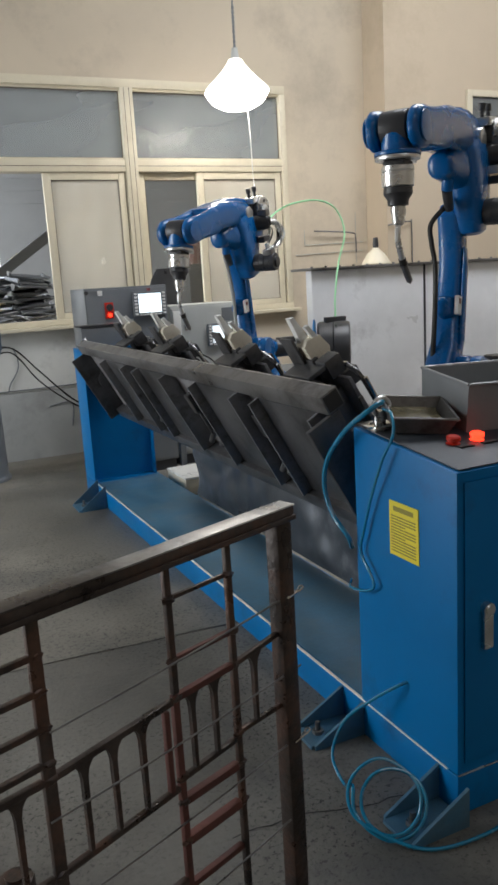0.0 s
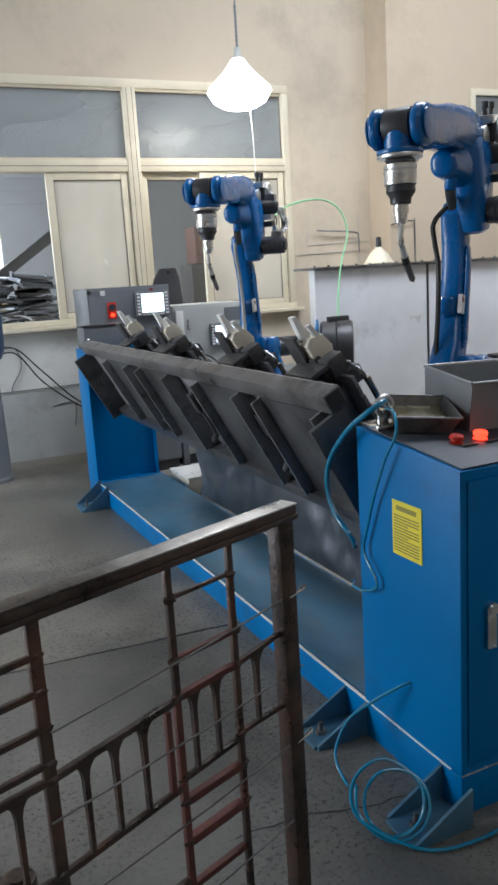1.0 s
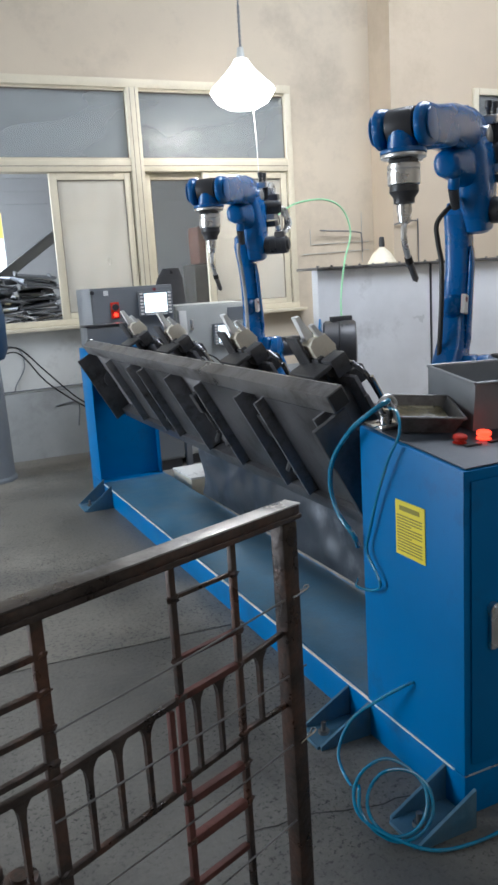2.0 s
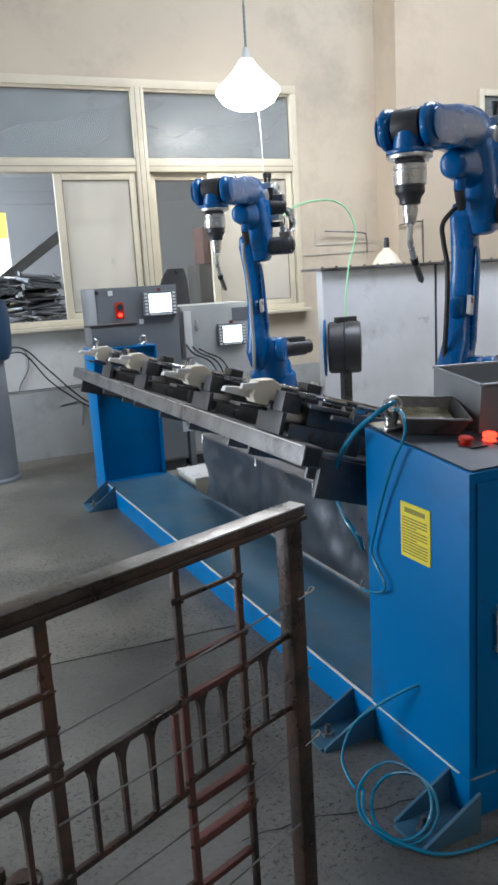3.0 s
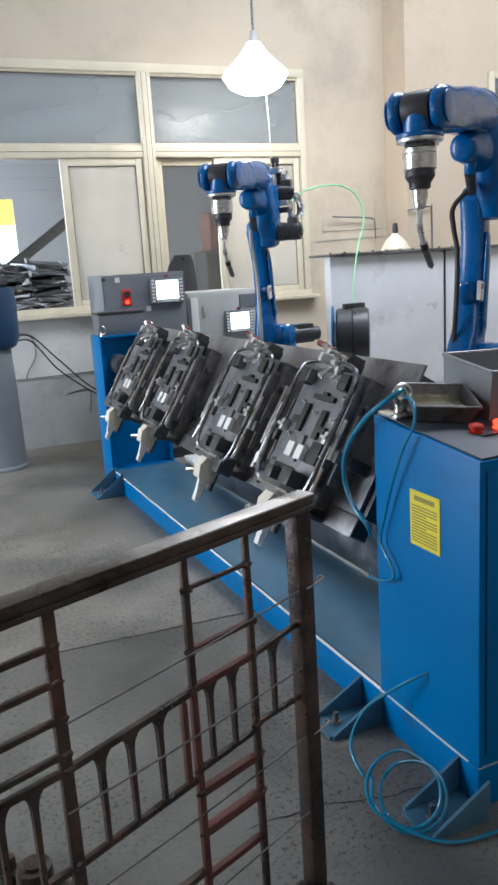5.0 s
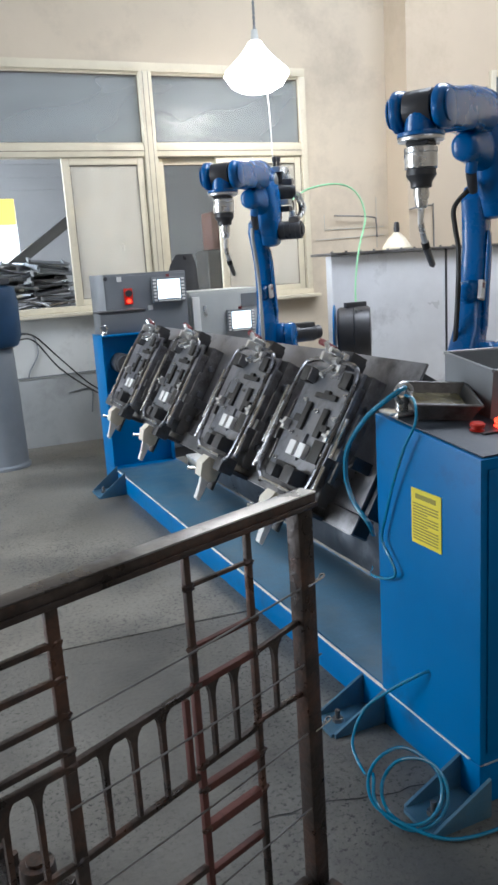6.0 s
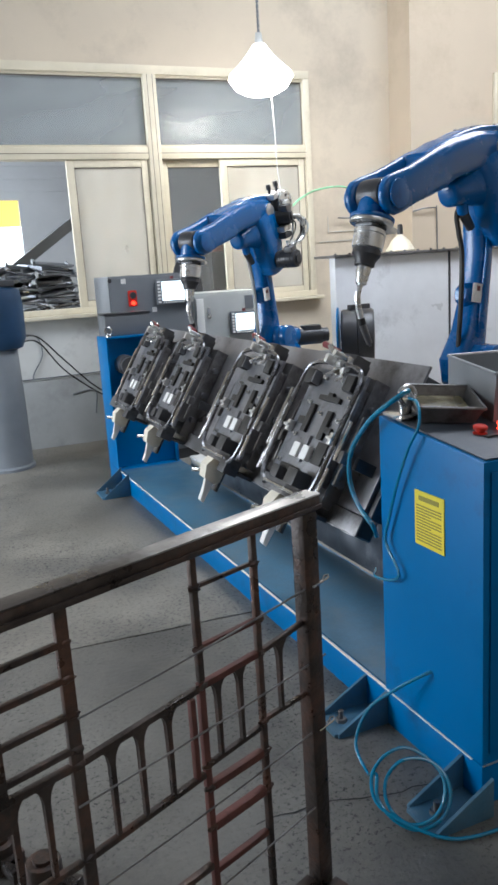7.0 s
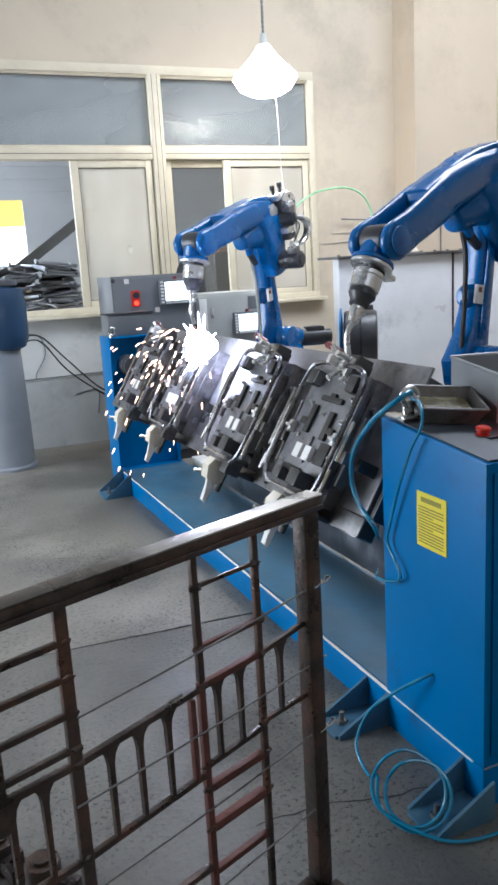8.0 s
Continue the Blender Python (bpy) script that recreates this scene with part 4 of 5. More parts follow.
    loft(bm, [((0.01, yo, 0.27), (0, 0.045, 0), (0, 0, 0.052)), ((0.050, yo, 0.27), (0, 0.034, 0), (0, 0, 0.042)), ((0.060, yo, 0.27), (0, 0.028, 0), (0, 0, 0.03)), ((0.062, yo, 0.27), (0, 0.01, 0), (0, 0, 0.01))], 18, 2.2)
    part("side_boss", bm, ROBOT_BLUE, la)
    part("rating_label", B(-0.008, 0.046, yo + 0.046, yo + 0.062, 0.24, 0.315), WHITE, la, "small white rating label")
    part("label_print", B(0.018, 0.04, yo + 0.0625, yo + 0.0635, 0.285, 0.305), RED_HANDLE, la)
    if i == 0:
        bm = bmesh.new()
        pipe(bm, [(0.105, yo - 0.01, -0.10), (0.098, yo, 0.06), (0.085, yo, 0.20), (0.075, yo, 0.36), (0.092, yo, 0.50), (0.118, yo, 0.60), (0.10, yo, 0.66)], 0.011, 8, 6)
        part("dress_cable", bm, GREY_LIGHT, la, "cable along the arm")
    # forearm, in a frame at the elbow joint, pointing along x
    bm = bmesh.new()
    yc = 0.04
    loft(bm, [((-0.02, yc, -0.135), (0.045, 0, 0), (0, 0.03, 0)), ((-0.02, yc, -0.122), (0.072, 0, 0), (0, 0.048, 0)), ((-0.02, yc, -0.02), (0.098, 0, 0), (0, 0.060, 0)), ((-0.03, yc * 0.9, 0.08), (0.112, 0, 0), (0, 0.066, 0)),
              ((-0.03, yc * 0.6, 0.18), (0.126, 0, 0), (0, 0.074, 0)), ((-0.02, yc * 0.2, 0.23), (0.128, 0, 0), (0, 0.076, 0)), ((-0.01, 0, 0.275), (0.11, 0, 0), (0, 0.06, 0))], 28, 3.6)
    fa = part("forearm", bm, ROBOT_BLUE, r)
    # round body of the forearm, flattened at the sides, running into the fork
    bm = bmesh.new()
    loft(bm, [((-0.160, 0, A3 - 0.055), (0, 0.050, 0), (0, 0, 0.050)), ((-0.150, 0, A3 - 0.054), (0, 0.066, 0), (0, 0, 0.066)), ((-0.06, 0, A3 - 0.040), (0, 0.080, 0), (0, 0, 0.078)), ((0.08, 0, A3 - 0.012), (0, 0.084, 0), (0, 0, 0.080)),
              ((0.245, 0, A3 + 0.004), (0, 0.088, 0), (0, 0, 0.078)), ((0.390, 0, A3 + 0.0), (0, 0.092, 0), (0, 0, 0.073)), ((0.390, 0, A3 - 0.004), (0, 0.080, 0), (0, 0, 0.066)), ((0.405, 0, A3 - 0.008), (0, 0.06, 0), (0, 0, 0.05))], 32, 3.3)
    part("arm_tube", bm, ROBOT_BLUE, fa)
    # raised cover along the back of the elbow
    bm = bmesh.new()
    loft(bm, [((-0.13, 0, A3 + 0.005), (0, 0.046, 0), (0, 0, 0.012)), ((-0.12, 0, A3 + 0.014), (0, 0.054, 0), (0, 0, 0.024)), ((0.02, 0, A3 + 0.046), (0, 0.058, 0), (0, 0, 0.026)), ((0.12, 0, A3 + 0.057), (0, 0.054, 0), (0, 0, 0.022)), ((0.245, 0, A3 + 0.066), (0, 0.04, 0), (0, 0, 0.012)), ((0.215, 0, A3 + 0.066), (0, 0.025, 0), (0, 0, 0.006))], 22, 4.0)
    cv = part("back_cover", bm, ROBOT_BLUE, fa)
    for xx, zt in ((-0.10, 0.040), (0.06, 0.074)):
        for yy in (-0.036, 0.036):
            bm = bmesh.new()
            rod(bm, (xx, yy, A3 + zt - 0.012), (xx, yy, A3 + zt + 0.004), 0.006, seg=6)
            part("cover_bolt", bm, STEEL_DARK, cv)
    bm = bmesh.new()
    rod(bm, (-0.06, 0.076, A3 - 0.04), (-0.06, 0.088, A3 - 0.04), 0.042, seg=22, bevel=0.004)
    part("end_cap", bm, ALU, fa, "bright round cover")
    # black block puts the shade of the fork's slot into colour
    part("slot_shade", B(0.38, 0.60, -0.034, 0.034, A3 - 0.045, A3 + 0.022, bevel=0.014), BLACK, fa, "black block holding the shade of the fork slot")
    for sd in (-1, 1):
        bm = bmesh.new()
        loft(bm, [((0.270, sd * 0.052, A3 + 0.002), (0, 0.030, 0), (0, 0, 0.070)), ((0.350, sd * 0.061, A3), (0, 0.029, 0), (0, 0, 0.073)), ((0.450, sd * 0.068, A3 - 0.002), (0, 0.026, 0), (0, 0, 0.068)), ((0.550, sd * 0.072, A3 - 0.001), (0, 0.025, 0), (0, 0, 0.064)),
                  ((D4 - 0.03, sd * 0.074, A3), (0, 0.025, 0), (0, 0, 0.068)), ((D4 + 0.02, sd * 0.074, A3), (0, 0.025, 0), (0, 0, 0.066)), ((D4 + 0.045, sd * 0.073, A3), (0, 0.022, 0), (0, 0, 0.052)), ((D4 + 0.062, sd * 0.072, A3), (0, 0.015, 0), (0, 0, 0.032)), ((D4 + 0.069, sd * 0.071, A3), (0, 0.007, 0), (0, 0, 0.012))], 24, 2.9)
        fk = part("wrist_fork", bm, ROBOT_BLUE, fa)
        bm = bmesh.new()
        rod(bm, (D4, sd * 0.097, A3), (D4, sd * 0.104, A3), 0.050, seg=26, bevel=0.003)
        part("fork_cover", bm, ROBOT_BLUE, fk)
    # gear housing under the forearm
    bm = bmesh.new()
    loft(bm, [((0.0, 0.02, 0.13), (0, 0.062, 0), (0, 0, 0.11)), ((0.12, 0.01, 0.145), (0, 0.058, 0), (0, 0, 0.075)), ((0.195, 0.0, 0.148), (0, 0.052, 0), (0, 0, 0.055)), ((0.228, 0.0, 0.149), (0, 0.050, 0), (0, 0, 0.050)), ((0.238, 0.0, 0.149), (0, 0.042, 0), (0, 0, 0.042)), ((0.243, 0.0, 0.149), (0, 0.03, 0), (0, 0, 0.03))], 24, 2.3)
    gh = part("gear_housing", bm, ROBOT_BLUE, fa)
    bm = bmesh.new()
    rod(bm, (0.17, 0.01, 0.10), (0.160, 0.0, 0.055), 0.023, seg=14, bevel=0.004)
    part("gland_collar", bm, ROBOT_BLUE, gh)
    bm = bmesh.new()
    rod(bm, (0.160, 0.0, 0.055), (0.11, -0.01, -0.02), 0.021, 0.018, seg=14, bevel=0.004)
    part("cable_gland", bm, BLACK, gh)
    # elbow motor on the joint axis, and the second one behind the arm
    for c0, ax, ln, rr in (((-0.02, 0.095, -0.05), (0.0, 1.0, 0.0), 0.135, 0.052), ((-0.12, 0.075, 0.17), (-0.35, 0.94, 0.0), 0.09, 0.045)):
        c0, ax = Vector(c0), Vector(ax)
        bm = bmesh.new()
        rod(bm, c0, c0 + ax * ln, rr, seg=22, bevel=0.007)
        rod(bm, c0 + ax * ln, c0 + ax * (ln + 0.012), rr * 0.62, seg=18, bevel=0.003)
        for k in range(3):
            rod(bm, c0 + ax * (ln * (0.25 + 0.25 * k)), c0 + ax * (ln * (0.25 + 0.25 * k) + 0.006), rr * 1.05, seg=22)
        mo = part("motor", bm, BLACK, fa, "black servo motor")
        bm = bmesh.new()
        e = c0 + ax * (ln * 0.7)
        box(bm, e.x - 0.028, e.x + 0.028, e.y - 0.03, e.y + 0.03, e.z + rr - 0.012, e.z + rr + 0.026, 0.005)
        part("connector_block", bm, STEEL_DARK, mo)
        bm = bmesh.new()
        rod(bm, e + Vector((0, 0, rr + 0.022)), e + Vector((-0.01, -0.01, rr + 0.055)), 0.013, seg=12)
        part("plug", bm, ALU, mo, "bright round plug")
    # wire feeder on the back of the forearm
    fx, fy, fz = -0.20, 0.085, A3 - 0.045
    bm = bmesh.new()
    box(bm, fx - 0.06, fx + 0.09, fy - 0.11, fy, fz - 0.065, fz + 0.05, 0.012)
    rod(bm, (fx, fy - 0.02, fz), (fx, fy + 0.02, fz), 0.082, seg=28, bevel=0.006)
    fd = part("wire_feeder", bm, BLACK, fa, "black wire feeder with a bright round drive plate")
    bm = bmesh.new()
    rod(bm, (fx, fy + 0.0205, fz), (fx, fy + 0.034, fz), 0.080, seg=28, bevel=0.005)
    rod(bm, (fx, fy + 0.034, fz), (fx, fy + 0.05, fz), 0.026, seg=16, bevel=0.003)
    box(bm, fx - 0.03, fx + 0.10, fy - 0.06, fy + 0.018, fz + 0.051, fz + 0.085, 0.006)
    part("drive_plate", bm, ALU, fd, "bright round drive plate")
    for xx in (-0.01, 0.075):
        bm = bmesh.new()
        rod(bm, (fx + xx, fy - 0.02, fz + 0.085), (fx + xx, fy - 0.02, fz + 0.125), 0.009, seg=10)
        rod(bm, (fx + xx, fy - 0.02, fz + 0.110), (fx + xx, fy - 0.02, fz + 0.140), 0.015, seg=12, bevel=0.003)
        part("tension_knob", bm, BLACK, fd)
    # raised black discs paint the shade of holes in the drive plate
    for k in range(5):
        bm = bmesh.new()
        a = 1.2566 * k + 0.5
        rod(bm, (fx + 0.052 * math.cos(a), fy + 0.0335, fz + 0.052 * math.sin(a)), (fx + 0.052 * math.cos(a), fy + 0.0365, fz + 0.052 * math.sin(a)), 0.011, seg=10)
        part("hole_shade", bm, BLACK, fd)
    bm = bmesh.new()
    rod(bm, (fx - 0.06, fy - 0.04, fz), (fx - 0.10, fy - 0.03, fz + 0.02), 0.014, 0.010, seg=12)
    part("wire_inlet", bm, BRIGHT_STEEL, fd)
    rng = random.Random(3 + i)
    for k in range(9):
        bm = bmesh.new()
        y0 = rng.uniform(0.06, 0.15)
        pipe(bm, [(fx + rng.uniform(-0.03, 0.06), y0, fz - 0.06), (-0.22 - rng.uniform(0, .06), y0 + 0.04, 0.15 - rng.uniform(0, 0.05)), (-0.18 - rng.uniform(0, .05), y0 + 0.06, 0.08 - rng.uniform(0, 0.05)), (-0.06, 0.15 + rng.uniform(0, 0.05), 0.01)], 0.0045 + 0.003 * (k % 2), 6, 5)
        part("cable", bm, (RUBBER, ALU, RUBBER, GREY_LIGHT)[k % 4], fa)
    for z in (0.075, 0.115):
        part("connector", B(-0.15, -0.07, 0.095, 0.15, z - 0.02, z + 0.012, bevel=0.006), ALU if z > 0.1 else BLACK, fa)
    # wrist and torch, in a frame at the wrist centre, pointing down
    bm = bmesh.new()
    loft(bm, [((0, 0, 0.0), (0.052, 0, 0), (0, 0.042, 0)), ((0, 0, -0.055), (0.056, 0, 0), (0, 0.05, 0)), ((0, 0, -0.078), (0.05, 0, 0), (0, 0.048, 0))], 20)
    wr = part("wrist", bm, ROBOT_BLUE, r)
    # core coloured black to hold the shade of the recess between the arms
    bm = bmesh.new()
    rod(bm, (0, -0.047, 0.004), (0, 0.047, 0.004), 0.057, seg=24, bevel=0.006)
    part("wrist_core", bm, BLACK, wr, "wrist core, black for the shade between the fork arms")
    bm = bmesh.new()
    rod(bm, (0, 0, -0.072), (0, 0, -0.086), 0.078, seg=28, bevel=0.004)
    part("wrist_collar", bm, ROBOT_BLUE, wr)
    bm = bmesh.new()
    rod(bm, (0, 0, -0.087), (0, 0, -0.099), 0.076, seg=28, bevel=0.003)
    box(bm, -0.115, -0.05, -0.026, 0.026, -0.099, -0.080, 0.004)
    part("flange", bm, ALU, wr, "bright round flange")
    to = part("torch_holder", B(-0.04, 0.04, -0.04, 0.04, -0.115, -0.099, bevel=0.008), BLACK, r, "black torch mount")
    bm = bmesh.new()
    turned(bm, [(0.046, -0.115), (0.055, -0.119), (0.055, -0.132), (0.051, -0.135), (0.055, -0.138), (0.054, -0.182), (0.049, -0.185)][::-1])
    part("shock_sensor", bm, ALU, to, "silver shock sensor")
    bm = bmesh.new()
    turned(bm, [(0.048, -0.186), (0.050, -0.206), (0.036, -0.226), (0.035, -0.243), (0.024, -0.247)][::-1])
    part("torch_cup", bm, BLACK, to, "black torch cup")
    bm = bmesh.new()
    turned(bm, [(0.024, -0.246), (0.026, -0.262), (0.019, -0.305), (0.011, -0.31)][::-1])
    part("neck_clamp", bm, ALU, to)
    bm = bmesh.new()
    pipe(bm, [(0.0, 0, -0.30), (0.008, 0, -0.335), (0.002, 0, -0.37), (-0.03, 0, -0.42)], 0.0105, 10, 6)
    part("swan_neck", bm, ALU, to, "bent bright swan neck")
    bm = bmesh.new()
    rod(bm, (-0.029, 0, -0.419), (-0.042, 0, -0.438), 0.0135, seg=14)
    part("insulator", bm, RUBBER, to)
    bm = bmesh.new()
    rod(bm, (-0.043, 0, -0.439), (-0.098, 0, -0.494), 0.0125, 0.0115, seg=14)
    rod(bm, (-0.098, 0, -0.494), (-0.106, 0, -0.502), 0.006, 0.005, seg=10)
    part("nozzle", bm, STEEL_DARK, to, "dark gas nozzle")
    return r, (tu, la, fa, wr, to)


# ---- foreground rack ----


def build_rack():
    g = thing("steel_rack", Matrix.LocRotScale((0.676, 1.374, 0), Euler((0, 0, radians(-158.15))), None), "rusty welded steel rack side with a rubbed top rail", "rack")
    K = 0.82

    def zz(z):
        return 1.4 - K * (1.4 - z)

    L = 0.95
    def vbar(s, z0, z1, w, mat=RUST, d=0.012, nm="upright"):
        return part(nm, B(s * K - w / 2, s * K + w / 2, -d / 2, d / 2, zz(z0), zz(z1), bevel=min(w, d) * 0.2), mat, g)

    # top rail, angle section; its rubbed upper face also holds a painted reflection
    r = part("top_rail", B(-0.002, L, -0.022, 0.022, zz(0.85) - 0.036, zz(0.85) - 0.0045, bevel=0.004), RUST, g)
    part("rail_face", B(-0.002, L, -0.019, 0.024, zz(0.85) - 0.004, zz(0.85), bevel=0.0015), RAIL_BRIGHT_END, r, "upper face bright at one end, rub and reflection in its colour")
    part("rail_lip", B(-0.002, L, 0.0225, 0.027, zz(0.85) - 0.032, zz(0.85) - 0.022, bevel=0.0015), RUST, r)
    part("corner_post", B(0.004, 0.048, -0.018, 0.018, 0.0, zz(0.85) - 0.037, bevel=0.005), RUST, g, "rusty corner post")
    vbar(0.735, -0.25, 0.80, 0.023)
    vbar(0.406, -0.25, 0.50, 0.015, RUST_RED)
    vbar(0.404, 0.501, 0.80, 0.014)
    vbar(0.217, -0.25, 0.80, 0.014)
    vbar(0.436, 0.26, 0.47, 0.012, RUST_RED)
    vbar(0.905, 0.40, 0.80, 0.034)

    def hbar(z, s0, s1, h, mat=RUST, nm="cross_bar", y=0.0, z2=None):
        bm = bmesh.new()
        a, b = (s0 * K, y, zz(z)), (s1 * K, y, zz(z if z2 is None else z2))
        d = Vector(b) - Vector(a)
        box(bm, 0, d.length, -h / 2, h / 2, -h / 2, h / 2, h * 0.2, pose(*a, 0, -math.degrees(math.atan2(d.z, d.x)), 0))
        return part(nm, bm, mat, g)

    for z in (0.728, 0.653, 0.576, 0.50):
        hbar(z, 0.735, 0.98, 0.011)
    hbar(0.728, 0.226, 0.396, 0.008)
    hbar(0.582, 0.226, 0.398, 0.011, RUST_RED)
    hbar(0.513, 0.06, 0.209, 0.011, z2=0.495)
    hbar(0.495, 0.226, 0.398, 0.014, RUST_RED, z2=0.490)
    hbar(0.486, 0.414, 0.725, 0.013, z2=0.464)
    hbar(0.464, 0.75, 0.98, 0.013, z2=0.466)
    hbar(0.312, 0.06, 0.209, 0.010, z2=0.312)
    hbar(0.297, 0.226, 0.398, 0.011, z2=0.285)
    hbar(0.266, 0.414, 0.725, 0.012, z2=0.246)
    hbar(0.246, 0.75, 0.98, 0.012, z2=0.25)
    for z, h in ((0.227, 0.017), (0.122, 0.019), (0.0, 0.014)):
        hbar(z, 0.228, 0.400, h, RUST_RED)
    hbar(0.02, 0.414, 0.98, 0.014)
    # knobbly weld beads where the bars meet
    rng = random.Random(15)
    for sx, zs in ((0.217, (0.728, 0.582, 0.495, 0.312, 0.227, 0.122)), (0.404, (0.728, 0.582, 0.49, 0.29, 0.227, 0.122)), (0.735, (0.728, 0.653, 0.576, 0.50, 0.464, 0.25))):
        for z in zs:
            bm = bmesh.new()
            bmesh.ops.create_icosphere(bm, subdivisions=2, radius=0.009)
            for q in bm.verts:
                q.co = Vector((q.co.x * 1.3, q.co.y * 0.8, q.co.z)) * (1 + 0.3 * noise.noise(q.co * 120 + Vector((z * 9, sx * 9, 0))))
                q.co += Vector((sx * K + rng.choice((-0.004, 0.004)), 0.003, zz(z)))
            part("weld_bead", bm, RUST, g)
    # thin tie wires
    for z0, s0, z1, s1 in ((0.613, -0.012, 0.570, 0.73), (0.402, -0.01, 0.383, 0.75), (0.205, -0.01, 0.175, 0.80), (-0.02, 0.02, -0.05, 0.9)):
        bm = bmesh.new()
        pipe(bm, [(s0 * K, 0.013, zz(z0)), ((s0 + s1) / 2 * K, 0.014, zz((z0 + z1) / 2) - 0.004), (s1 * K, 0.013, zz(z1))], 0.0021, 6, 6)
        part("tie_wire", bm, STEEL_DARK, g, "thin steel wire")
    for z in (0.613, 0.205):
        bm = bmesh.new()
        zc = zz(z)
        pipe(bm, [(0.03, 0.0205, zc - 0.003), (0.0, 0.021, zc), (-0.012, 0.024, zc + 0.004), (-0.02, 0.02, zc + 0.007), (-0.014, 0.014, zc + 0.006), (-0.006, 0.018, zc + 0.001)], 0.0024, 6, 4)
        part("wire_twist", bm, BRIGHT_STEEL, g, "bright twisted wire end")
    # arched spindles between the two lower bars
    for s in (0.148, 0.287, 0.358, 0.506, 0.583, 0.657, 0.81, 0.88):
        top = float(np.interp(s, (0.06, 0.209, 0.226, 0.398, 0.414, 0.725, 0.98), (0.513, 0.495, 0.495, 0.490, 0.486, 0.464, 0.466)))
        low = float(np.interp(s, (0.06, 0.209, 0.226, 0.398, 0.414, 0.725, 0.98), (0.312, 0.312, 0.297, 0.285, 0.266, 0.246, 0.25))) + 0.02
        bm = bmesh.new()
        z0, z1 = zz(low - 0.02), zz(top) - 0.006
        w = 0.0045
        prof = [(-w, z0), (w, z0), (w, z1 - 0.03), (w + 0.003, z1 - 0.014), (w + 0.008, z1 - 0.005), (w + 0.016, z1 + 0.001), (-w - 0.016, z1 + 0.001), (-w - 0.008, z1 - 0.005), (-w - 0.003, z1 - 0.014), (-w, z1 - 0.03)]
        slab(bm, prof, -0.005, 0.005, Matrix.Translation((s * K, 0, 0)) @ pose(0, 0, 0, 90), 0.001)
        part("spindle", bm, RUST, g)
    # second side of the rack behind, close to the floor
    part("foot_bar", B(0.0, 0.054, 0.022, 0.06, 0.0, 0.03, bevel=0.003), RUST, g)
    part("foot_rail", B(0.055, L, -0.015, 0.015, 0.02, 0.05, bevel=0.003), RUST, g)
    part("far_post", B(L, L + 0.04, -0.022, 0.022, 0.0, zz(0.85), bevel=0.004), RUST, g)


def build_scrap():
    """Rusty clamp castings lying behind the rack."""
    rng = random.Random(5)
    for k, (x, y, z) in enumerate(((-0.02, 1.78, 0.0), (0.07, 1.66, 0.0))):
        bm = bmesh.new()
        rod(bm, (0, 0, 0), (0, 0, 0.075), 0.045, 0.042, seg=18, bevel=0.008)
        rod(bm, (0, 0, 0.075), (0, 0, 0.085), 0.025, seg=14)
        box(bm, -0.10, 0.10, -0.02, 0.02, 0.01, 0.05, 0.008)
        rod(bm, (0.07, 0, 0.05), (0.07, 0, 0.08), 0.012, seg=6)
        solid("clamp_casting", bm, RUST, "rusty round clamp casting lying on the floor", "casting", pose(x, y, z, 0, 0, rng.uniform(0, 180)), group="castings behind the rack")


# ---- things around the machine ----


def control_cabinet(x0, x1, y0, y1, z1, mat, label):
    c = thing("control_cabinet", pose((x0 + x1) / 2, (y0 + y1) / 2, 0), label, "control cabinet", "robot control cabinets")
    hw, hd = (x1 - x0) / 2, (y1 - y0) / 2
    part("body", B(-hw, hw, -hd, hd, 0.08, z1, bevel=0.008), mat, c)
    part("plinth", B(-hw + 0.02, hw - 0.02, -hd + 0.02, hd - 0.02, 0.0, 0.08), BLACK, c)
    part("door", B(-hw + 0.012, hw - 0.012, -hd - 0.012, -hd - 0.001, 0.1, z1 - 0.015, bevel=0.004), mat, c)
    return c, hw, hd


def pendant(c, x, y, z, w, h):
    bm = B(x - w / 2, x + w / 2, y - 0.035, y - 0.001, z - h / 2, z + h / 2, bevel=0.008)
    p = part("teach_pendant", bm, GREY_BOX, c, "hand-held teach pendant with a lit screen")
    part("screen", B(x - w * 0.34, x + w * 0.34, y - 0.039, y - 0.0355, z - h * 0.36, z + h * 0.40), SCREEN, p, "lit white screen")
    for k in range(7):
        zz = z - h * 0.4 + h * 0.8 * k / 6
        for s in (-1, 1):
            part("key", B(x + s * w * 0.425 - w * 0.045, x + s * w * 0.425 + w * 0.045, y - 0.04, y - 0.0355, zz - h * 0.04, zz + h * 0.04), WHITE, p)
    for k in range(10):
        xx = x - w * 0.3 + w * 0.6 * k / 9
        part("key", B(xx - 0.006, xx + 0.006, y - 0.04, y - 0.0355, z - h * 0.465, z - h * 0.40), WHITE, p)
    bm = bmesh.new()
    rod(bm, (x, y - 0.02, z + h / 2), (x, y - 0.02, z + h / 2 + 0.02), 0.014, seg=12)
    part("pendant_stop", bm, RED_HANDLE, p)


